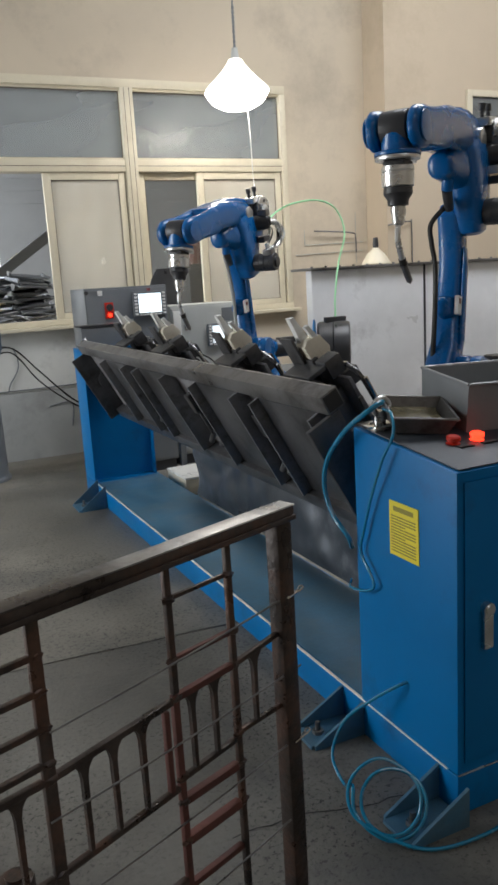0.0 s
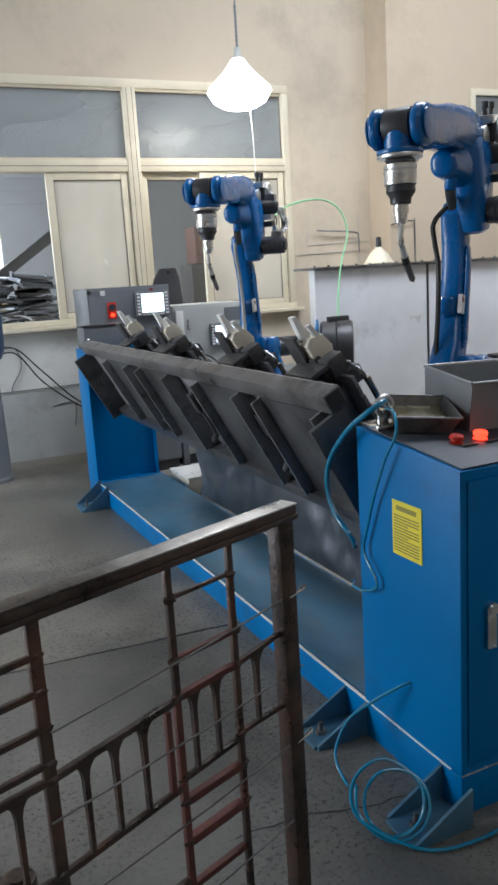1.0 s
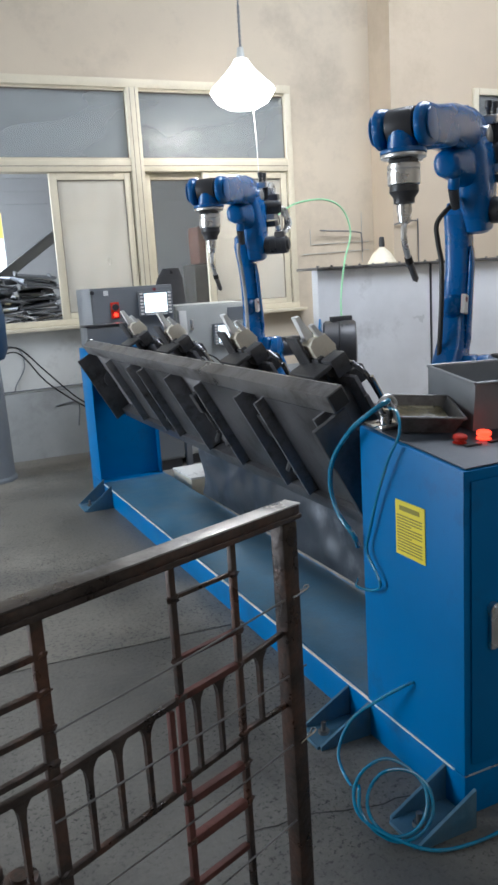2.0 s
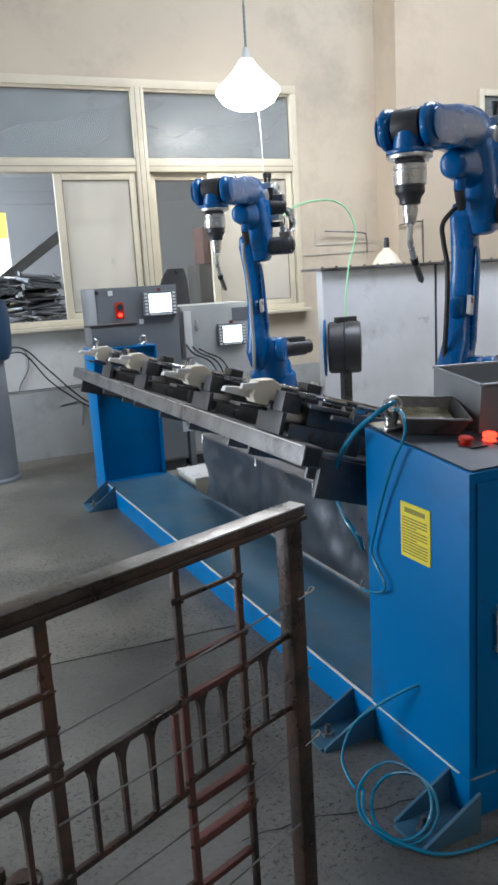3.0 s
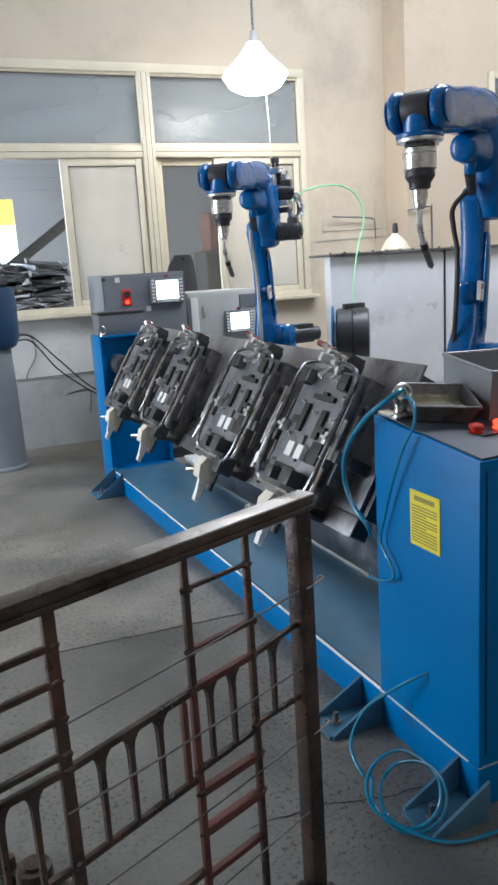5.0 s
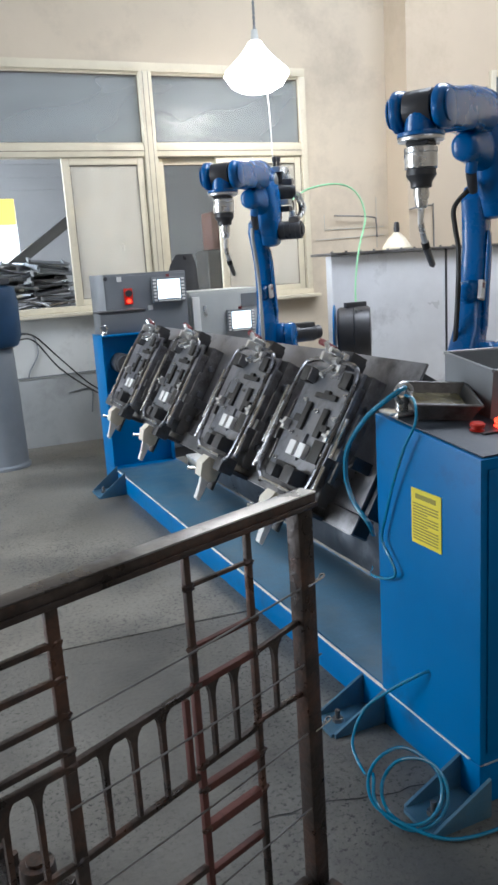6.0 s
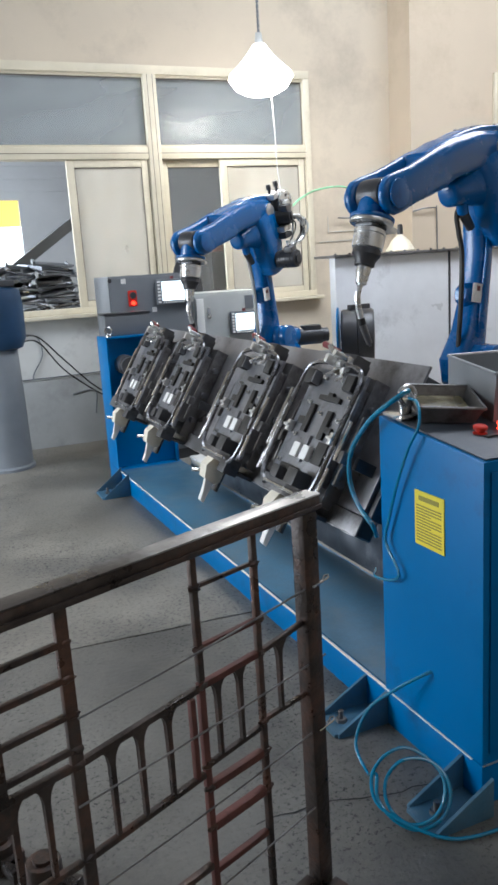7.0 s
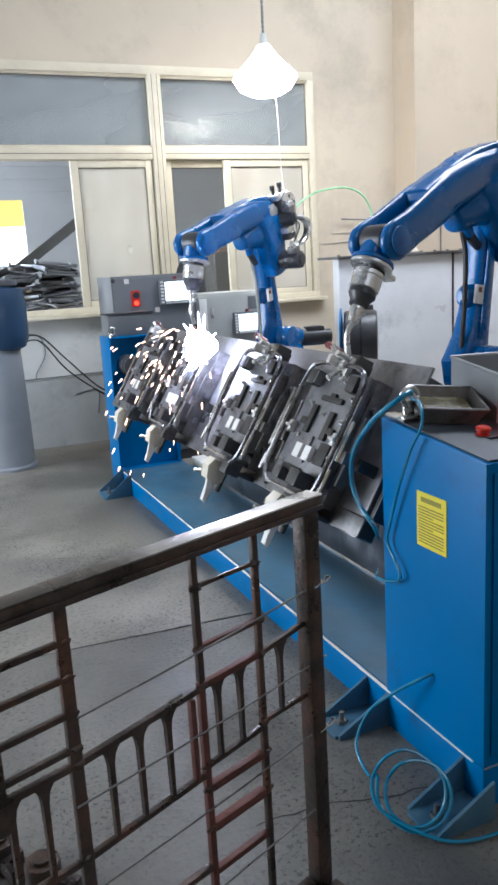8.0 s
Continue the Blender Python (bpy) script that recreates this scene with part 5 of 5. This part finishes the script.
def build_surroundings():
    c, hw, hd = control_cabinet(1.245, 1.86, 5.62, 6.1, 1.405, GREY_BOX, "dark grey robot control cabinet with a red main switch")
    y = -hd - 0.012
    sw = part("main_switch", B(-0.172, -0.108, y - 0.008, y - 0.001, 1.185, 1.30, bevel=0.002), RED, c, "red main switch plate")
    bm = bmesh.new()
    rod(bm, (-0.14, y - 0.008, 1.265), (-0.14, y - 0.03, 1.265), 0.024, seg=18)
    part("switch_knob", bm, BLACK, sw)
    bm = bmesh.new()
    rod(bm, (-0.14, y - 0.008, 1.21), (-0.14, y - 0.024, 1.21), 0.014, seg=16)
    part("signal_lamp", bm, RED_LIGHT, sw, "lit red lamp")
    part("badge", B(-0.215, -0.18, y - 0.003, y - 0.001, 1.35, 1.385), WHITE, c)
    bm = bmesh.new()
    rod(bm, (-0.30, y - 0.001, 1.375), (-0.30, y - 0.02, 1.375), 0.015, seg=12)
    part("lock", bm, BLACK, c)
    pendant(c, 0.16, y, 1.275, 0.25, 0.18)
    part("badge", B(0.0, 0.035, y - 0.003, y - 0.001, 1.135, 1.17), WHITE, c)
    c, hw, hd = control_cabinet(1.90, 2.50, 5.70, 6.15, 1.24, GREY_LIGHT, "light grey robot control cabinet with a teach pendant")
    y = -hd - 0.012
    pendant(c, 0.10, y, 1.0, 0.23, 0.17)
    part("breaker_plate", B(0.12, 0.26, y - 0.006, y - 0.001, 1.10, 1.20), GREY_BOX, c)
    part("hinge", B(-0.19, -0.17, y - 0.012, y - 0.001, 1.05, 1.13), ALU, c)
    part("vent_strip", B(-0.285, -0.225, y - 0.02, y - 0.001, 0.85, 1.2, bevel=0.003), WHITE_PAINT, c)
    for k in range(3):
        bm = bmesh.new()
        pipe(bm, [(0.05 * k - 0.28, y - 0.02, 0.95 - 0.02 * (k % 3)), (0.05 * k - 0.24, y - 0.07, 0.88), (0.05 * k - 0.1, y - 0.06, 0.80), (0.05 * k, y - 0.03, 0.6)], 0.006, 6, 4)
        part("cable", bm, RUBBER, c, "loose black cable")
    # dark box on the far column
    bx = thing("junction_box", M @ pose(0.19, 3.75, 1.016), "dark grey junction box on the blue column", "box")
    part("body", B(-0.17, 0.14, -0.09, 0.09, 0, 0.135, bevel=0.006), GREY_BOX, bx)
    part("lid", B(-0.175, 0.145, -0.095, 0.095, 0.136, 0.15, bevel=0.004), BLACK, bx)
    # big galvanised tank
    t = thing("sheet_metal_tank", pose(3.09, 5.62, 0), "tall light grey sheet-metal tank with a bolted rim", "tank")
    part("panel", B(0.0, 1.10, 0.0, 0.10, 0.0, 1.44, bevel=0.01), TANK, t)
    part("panel", B(1.11, 3.4, 0.0, 0.10, 0.0, 1.44, bevel=0.01), TANK, t)
    rim = part("rim", B(-0.03, 3.45, -0.05, 0.30, 1.441, 1.462, bevel=0.003), STEEL_DARK, t, "dark bolted rim")
    part("post", B(1.101, 1.109, -0.012, 0.02, 0.0, 1.44), BLACK, t)
    for k in range(18):
        bm = bmesh.new()
        rod(bm, (-0.01 + 0.13 * k, -0.03, 1.462), (-0.01 + 0.13 * k, -0.03, 1.474), 0.011, seg=6)
        part("bolt", bm, STEEL_DARK, rim)
    # lamp shade left lying on the tank
    s = thing("spare_lamp", pose(3.80, 5.76, 1.4625), "cream enamel lamp shade standing on the tank", "lamp")
    bm = bmesh.new()
    turned(bm, [(0.12, 0.0), (0.125, 0.01), (0.075, 0.09), (0.03, 0.13), (0.025, 0.14)])
    part("shade", bm, CREAM, s)
    bm = bmesh.new()
    turned(bm, [(0.024, 0.141), (0.026, 0.17), (0.02, 0.22), (0.01, 0.225)])
    part("socket", bm, BLACK, s)
    # conduits and brackets on the wall
    for nm, pts in (("wall_bracket", [(3.735, 6.70, 1.815), (4.14, 6.70, 1.79), (4.19, 6.70, 1.74), (4.195, 6.70, 1.60)]), ("wall_bracket", [(4.365, 6.398, 1.825), (4.40, 6.37, 1.836), (4.47, 6.36, 1.85), (4.595, 6.365, 1.853), (4.625, 6.385, 1.83), (4.63, 6.385, 1.40)]),
                    ("wall_conduit", [(3.66, 6.742, 1.69), (4.3, 6.742, 1.70)]), ("wall_conduit", [(3.55, 6.742, 1.60), (4.3, 6.742, 1.62)]), ("wall_conduit", [(3.65, 6.742, 1.68), (3.65, 6.742, 1.83)]),
                    ("wall_conduit", [(4.22, 6.742, 1.5), (4.22, 6.742, 1.98)])):
        bm = bmesh.new()
        pipe(bm, pts, 0.007 if nm == "wall_bracket" else 0.003, 8, 5)
        solid(nm, bm, STEEL_DARK if nm == "wall_bracket" else GREY_LIGHT, "thin steel conduit fixed to the plaster wall", "conduit")
    for nm, pts in (("wall_cable", [(0.62, 6.733, 0.60), (1.0, 6.733, 0.602), (1.6, 6.733, 0.61), (2.2, 6.733, 0.604)]), ("wall_cable", [(0.70, 6.733, 0.99), (0.85, 6.733, 0.95), (0.88, 6.733, 0.80), (0.80, 6.733, 0.66), (0.78, 6.733, 0.60)]),
                    ("wall_cable", [(1.10, 6.733, 0.44), (1.22, 6.733, 0.46), (1.30, 6.733, 0.44), (1.28, 6.733, 0.25)])):
        bm = bmesh.new()
        pipe(bm, pts, 0.006, 6, 6)
        solid(nm, bm, GREY_BOX, "thin dark cable fixed along the lower wall", "cable")
    # wire drum and its stand beside the far robot
    d = thing("wire_spool", pose(2.775, 4.75, 0), "black covered welding wire spool on a steel stand", "wire spool")
    ax = pose(0, 0, 0.905, 0, 90, -32) @ Matrix.Scale(1.16, 4)
    bm = bmesh.new()
    turned(bm, [(0.05, -0.10), (0.145, -0.098), (0.155, -0.085), (0.155, -0.004), (0.150, 0.0), (0.155, 0.004), (0.155, 0.08), (0.145, 0.095), (0.05, 0.1)], ax, 36)
    part("spool_cover", bm, BLACK, d)
    bm = bmesh.new()
    turned(bm, [(0.04, -0.125), (0.17, -0.122), (0.17, -0.114), (0.04, -0.112)], ax, 36)
    part("flange", bm, BLUE, d, "blue flange disc")
    part("bracket", B(-0.07, 0.09, -0.02, 0.02, 1.075, 1.115, bevel=0.004), BLACK, d)
    part("stand", B(-0.03, 0.03, -0.03, 0.03, 0.02, 0.735), STEEL_BLACK, d)
    part("foot", B(-0.2, 0.2, -0.2, 0.2, 0.0, 0.02), STEEL_DARK, d)
    bm = bmesh.new()
    pipe(bm, [(2.79, 4.75, 1.116), (2.80, 4.76, 1.26), (2.86, 4.80, 1.48), (2.94, 4.84, 1.68), (2.88, 4.84, 1.84), (2.72, 4.80, 1.90), (2.48, 4.72, 1.875), (2.33, 4.66, 1.82), (2.24, 4.60, 1.77)], 0.0065, 8, 8)
    solid("wire_conduit", bm, HOSE_GREEN, "bright green welding wire conduit arching to the robot", "hose")
    # near robot's hanging cable
    bm = bmesh.new()
    pipe(bm, [(2.085, 2.60, 1.665), (1.985, 2.6, 1.58), (1.985, 2.6, 1.5), (2.0, 2.6, 1.421), (2.0, 2.6, 1.296), (1.99, 2.6, 1.134), (1.985, 2.62, 0.9), (2.06, 2.75, 0.6), (2.1, 2.8, 0.53)], 0.010, 8, 6)
    solid("robot_cable", bm, RUBBER, "black cable hanging beside the robot arm", "cable")
    # pendant lamp
    lm = thing("pendant_lamp", pose(2.655, 5.90, 2.698), "glowing white pendant lamp on a cord", "lamp")
    bm = bmesh.new()
    turned(bm, [(0.024, 0.0), (0.12, 0.014), (0.20, 0.055), (0.25, 0.13), (0.249, 0.134)], None, 32)
    part("diffuser", bm, LAMP_GLASS, lm, "glowing lamp bowl")
    bm = bmesh.new()
    turned(bm, [(0.249, 0.135), (0.24, 0.16), (0.175, 0.22), (0.115, 0.28), (0.07, 0.335), (0.053, 0.366)], None, 32)
    part("shade", bm, LAMP_SHADE, lm, "lit translucent white shade")
    bm = bmesh.new()
    rod(bm, (0, 0, 0.367), (0, 0, 0.45), 0.035, 0.024, seg=14)
    part("socket", bm, GREY_LIGHT, lm)
    bm = bmesh.new()
    pipe(bm, [(0, 0, 0.45), (0.004, 0, 1.2), (0.0, 0, HALL_H - 2.698)], 0.006, 6, 8)
    for k in range(9):
        rod(bm, (0.002, 0, 0.455 + 0.034 * k), (0.002, 0, 0.478 + 0.034 * k), 0.012, 0.010, seg=8)
    part("cord", bm, GREY_BOX, lm, "twisted grey cord")
    bm = bmesh.new()
    pipe(bm, [(2.73, 5.89, 2.75), (2.60, 5.58, 2.43), (2.46, 5.27, 2.13), (2.335, 4.96, 1.85)], 0.003, 6, 6)
    solid("balancer_cord", bm, WHITE_PAINT, "thin pale cord between lamp and robot", "cord")
    # pedestal grinder at the far left
    g = thing("pedestal_machine", pose(0.45, 6.2, 0), "grey round pedestal carrying a dark blue housing", "machine")
    bm = bmesh.new()
    turned(bm, [(0.21, 0.0), (0.21, 0.02), (0.195, 0.035), (0.19, 0.5), (0.18, 0.92), (0.15, 0.96)], None, 32)
    part("pedestal", bm, PEDESTAL, g)
    bm = bmesh.new()
    turned(bm, [(0.10, 0.90), (0.17, 0.93), (0.20, 1.0), (0.205, 1.25), (0.19, 1.36), (0.12, 1.38)], pose(0.05, -0.03, 0), 32)
    part("housing", bm, DARK_BLUE, g)
    bm = bmesh.new()
    box(bm, -0.18, 0.20, -0.14, 0.14, 1.381, 1.43, 0.01)
    rod(bm, (0.0, 0.0, 1.43), (0.16, -0.02, 1.50), 0.025, seg=12)
    rod(bm, (0.16, -0.02, 1.49), (0.34, -0.02, 1.45), 0.010, seg=8)
    part("head", bm, STEEL_BLACK, g)
    bm = bmesh.new()
    for dz, dx in ((1.0, 0.0), (0.96, 0.05)):
        pipe(bm, [(0.18, -0.05, dz), (0.35, 0.1, dz - 0.02), (0.55, 0.25, dz - 0.22 - dx), (0.8, 0.3, dz - 0.48), (1.0, 0.32, dz - 0.6)], 0.006, 6, 6)
    part("cable", bm, RUBBER, g)
    # light boxes behind the base
    j = thing("cable_box", M @ pose(0.62, 3.42, 0), "cream cable box standing on the floor", "box")
    part("body", B(-0.1, 0.12, -0.18, 0.18, 0.0, 0.12, bevel=0.006), CREAM, j)
    part("lid", B(-0.105, 0.125, -0.185, 0.185, 0.121, 0.135, bevel=0.004), WHITE_PAINT, j)
    j = thing("socket_panel", M @ pose(0.70, 3.75, 0), "white socket panel on a post", "socket panel")
    part("panel", B(-0.07, 0.07, -0.02, 0.02, 0.36, 0.60, bevel=0.004), WHITE_PAINT, j)
    part("post", B(-0.02, 0.02, -0.02, 0.02, 0.0, 0.36), GREY_BOX, j)
    for k in range(3):
        part("socket", B(-0.03, 0.03, -0.026, -0.021, 0.39 + 0.07 * k, 0.43 + 0.07 * k), BLACK, j)


def open_bin(name, m, w, d, h, t, flare, mat, label):
    """A pressed open box: outer and inner walls, rim and floor."""
    b = thing(name, m, label, "bin")
    bm = bmesh.new()

    def ring(x, y, z):
        return [bm.verts.new(p) for p in ((-x, -y, z), (x, -y, z), (x, y, z), (-x, y, z))]

    r = [ring(w, d, 0), ring(w + flare, d + flare, h), ring(w + flare - t, d + flare - t, h), ring(w - t, d - t, t)]
    for a, c in zip(r, r[1:]):
        for k in range(4):
            bm.faces.new((a[k], a[(k + 1) % 4], c[(k + 1) % 4], c[k]))
    bm.faces.new(r[0][::-1])
    bm.faces.new(r[3])
    part("shell", bm, mat, b)
    bm = bmesh.new()
    f = flare
    for a, c in (((-w - f, -d - f, h), (w + f, -d - f, h)), ((w + f, -d - f, h), (w + f, d + f, h)), ((w + f, d + f, h), (-w - f, d + f, h)), ((-w - f, d + f, h), (-w - f, -d - f, h))):
        rod(bm, a, c, 0.005, seg=8)
    part("rim", bm, mat, b)
    return b


def build_on_cabinet():
    tilt = 6.03

    def top(u, v):
        return M @ pose(u, v, 0.956 + (v - 0.1225) * 0.1056, tilt)

    t = open_bin("parts_tray", top(0.135, 0.235) @ pose(0, 0, 0.011, 8) @ pose(0, 0, 0, 0, 0, -22), 0.072, 0.065, 0.05, 0.004, 0.018, STEEL_DARK, "dull steel open parts tray with oily grime inside")
    part("grime", B(-0.067, 0.067, -0.06, 0.06, 0.005, 0.03, bevel=0.004), DIRTY_OIL, t, "dark oily grime")
    part("foot_bar", B(-0.06, 0.06, 0.03, 0.05, -0.02, -0.0005, bevel=0.003), STEEL_BLACK, t)
    open_bin("grey_bin", top(0.405, 0.23) @ pose(0, 0, 0, 0, 0, -8), 0.16, 0.12, 0.135, 0.008, 0.006, BIN_GREY, "grey rectangular open bin on the cabinet")
    # air hose loops
    bm = bmesh.new()
    pipe(bm, [(1.20, 1.80, 1.04), (1.16, 1.74, 1.058), (1.11, 1.75, 1.03), (1.105, 1.85, 0.965), (1.10, 1.945, 0.865), (1.10, 1.965, 0.775), (1.105, 1.93, 0.70), (1.12, 1.875, 0.648), (1.15, 1.90, 0.60)], 0.0075, 8, 8)
    solid("air_hose", bm, HOSE_BLUE, "translucent blue air hose looping from the fitting", "hose")
    bm = bmesh.new()
    pipe(bm, [(1.19, 1.78, 1.03), (1.15, 1.68, 1.035), (1.13, 1.645, 0.985), (1.125, 1.69, 0.91), (1.128, 1.75, 0.80), (1.13, 1.797, 0.69), (1.13, 1.82, 0.615), (1.13, 1.774, 0.563), (1.13, 1.755, 0.527), (1.13, 1.806, 0.497), (1.14, 1.90, 0.475), (1.18, 1.96, 0.47)], 0.004, 8, 8)
    solid("air_hose", bm, HOSE_BLUE, "thin blue air hose hanging on the cabinet side", "hose")
    # coil leaning against the foot plates
    pts = [Vector((1.15, 1.63, 0.285)), Vector((1.12, 1.645, 0.27)), Vector((1.085, 1.72, 0.20)), Vector((1.03, 1.78, 0.12)), Vector((0.975, 1.76, 0.04)), Vector((0.955, 1.66, 0.012))]
    coil = pose(0.973, 1.476, 0.079) @ pose(0, 0, 0, 0, 0, -30) @ pose(0, 0, 0, 52, 0, 0)
    rng = random.Random(8)
    for k in range(23):
        a = math.radians(160 + k * 36)
        rr = 0.084 + 0.011 * math.sin(k * 0.41 + 1.0) + rng.uniform(-0.003, 0.003)
        off = 0.016 * math.sin(k / 4.0)
        pts.append(coil @ Vector((rr * math.cos(a) + off, rr * math.sin(a), 0.003 * (k % 10) + rng.uniform(-0.003, 0.003))))
    pts += [Vector((0.97, 1.375, 0.015)), Vector((1.05, 1.335, 0.008)), Vector((1.2, 1.33, 0.008)), Vector((1.35, 1.37, 0.008)), Vector((1.6, 1.40, 0.008))]
    bm = bmesh.new()
    pipe(bm, pts, 0.0048, 8, 5)
    solid("hose_coil", bm, HOSE_BLUE, "coiled thin blue air hose on the floor by the cabinet", "hose")


build_positioner()
wrinkled_sheet()
table = build_table()
jig = build_jig()
jigs = [jig] + [copy_thing(jig, AXIS @ pose(0, v, 0)) for v in JIG_V[1:]]
robots = [build_robot(0), build_robot(1)]
build_rack()
build_scrap()
build_surroundings()
build_on_cabinet()

# ---- welding arc and sparks ----
ARC_AT = Vector((1.165, 3.47, 1.068))
STORE = Vector((2.8, 3.4, -0.8))  # under the floor
arc = thing("welding_arc", Matrix.Translation(STORE), "white-hot welding arc at the torch tip", "welding arc")
bm = bmesh.new()
bmesh.ops.create_icosphere(bm, subdivisions=3, radius=0.066)
for vtx in bm.verts:
    vtx.co *= 1 + 0.4 * noise.noise(vtx.co * 40)
ray_rng = random.Random(21)
part("arc_core", bm, ARC, arc)
for k in range(18):
    way = Vector((ray_rng.gauss(0, 1), ray_rng.gauss(0, 1), ray_rng.gauss(0, 1))).normalized()
    bm = bmesh.new()
    rod(bm, way * 0.05, way * ray_rng.uniform(0.09, 0.17), 0.009, 0.0006, seg=6)
    part("arc_ray", bm, ARC, arc)
sparks = []
spark_rng = random.Random(11)
for k in range(100):
    bm = bmesh.new()
    ln = spark_rng.uniform(0.006, 0.018)
    rod(bm, (0, 0, -ln), (0, 0, ln), spark_rng.uniform(0.002, 0.0045), 0.0015, seg=6)
    sparks.append(solid("spark", bm, SPARK, "glowing orange welding spark in flight", "spark", Matrix.Translation(STORE), group="welding sparks"))


# ---- what moves ----
TURN = [(0.0, -61), (1.7, -61), (2.1, -61), (2.35, -57), (2.6, -44), (2.8, -31), (3.0, -17), (3.2, -4), (3.4, 9.5), (3.6, 21), (3.8, 29.5), (4.0, 38), (4.2, 49.5), (4.4, 57.5), (4.6, 59), (8.0, 59)]
SWING = [[(0.0, 0.62), (0.1, 0.48), (0.2, 0.22), (0.3, 0.05), (0.4, 0.0), (1.0, 0.0), (6.0, 0.0), (6.4, 0.03), (6.5, 0.58), (6.6, 0.87), (6.7, 0.94), (6.9, 0.97), (7.1, 1.0), (8.0, 1.0)],
         [(0.0, 0.0), (1.0, 0.0), (6.0, 0.0), (6.4, 0.0), (6.5, 0.04), (6.6, 0.16), (6.7, 0.28), (6.8, 0.40), (6.9, 0.52), (7.0, 0.61), (7.2, 0.68), (7.4, 0.79), (7.6, 0.91), (7.8, 0.98), (8.0, 1.0)]]
LEAD = [1.0, 1.45]  # the turret runs ahead of the arm


def motions():
    walk(table, [(t, AXIS @ pose(0, 0, 0, 0, -a, 0)) for t, a in TURN])
    for j, v in zip(jigs, JIG_V):
        walk(j, [(t, AXIS @ pose(0, v, 0, 0, -a, 0)) for t, a in TURN])
    for i, (_, parts) in enumerate(robots):
        rows = []
        for t, b in SWING[i]:
            q = [r0 + (r1 - r0) * b for r0, r1 in zip(REST[i], WELD[i])]
            q[0] = REST[i][0] + (WELD[i][0] - REST[i][0]) * min(1.0, b * LEAD[i])
            tu, lo, fo, to = chain(*q)
            rows.append((t, (tu, lo, fo, to, to)))
        for k, ob in enumerate(parts):
            walk(ob, [(t, ms[k]) for t, ms in rows])
    hidden = Matrix.Translation(STORE)
    walk(arc, [(0.0, hidden), (7.6, hidden), (7.633, Matrix.Translation(ARC_AT)), (8.0, Matrix.Translation(ARC_AT + Vector((-0.005, -0.02, 0))))])
    for s in sparks:
        t0 = spark_rng.uniform(7.64, 7.86)
        v = Vector((spark_rng.uniform(-1.6, 0.3), spark_rng.uniform(-0.7, 1.6), spark_rng.uniform(-0.5, 1.4)))
        rows = [(0.0, hidden), (round(t0 * FPS) / FPS - 1 / FPS, hidden)]
        for k in range(9):
            t = round(t0 * FPS) / FPS + k * 0.06667
            d = k * 0.06667 + 0.02
            if t > 8.0:
                break
            p = ARC_AT + v * d + Vector((0, 0, -4.9 * d * d))
            vel = v + Vector((0, 0, -9.8 * d))
            rows.append((t, Matrix.Translation(p) @ vel.to_track_quat("Z", "Y").to_matrix().to_4x4()))
        if rows[-1][0] < 7.99:
            rows.append((8.0, rows[-1][1]))
        walk(s, rows)


motions()
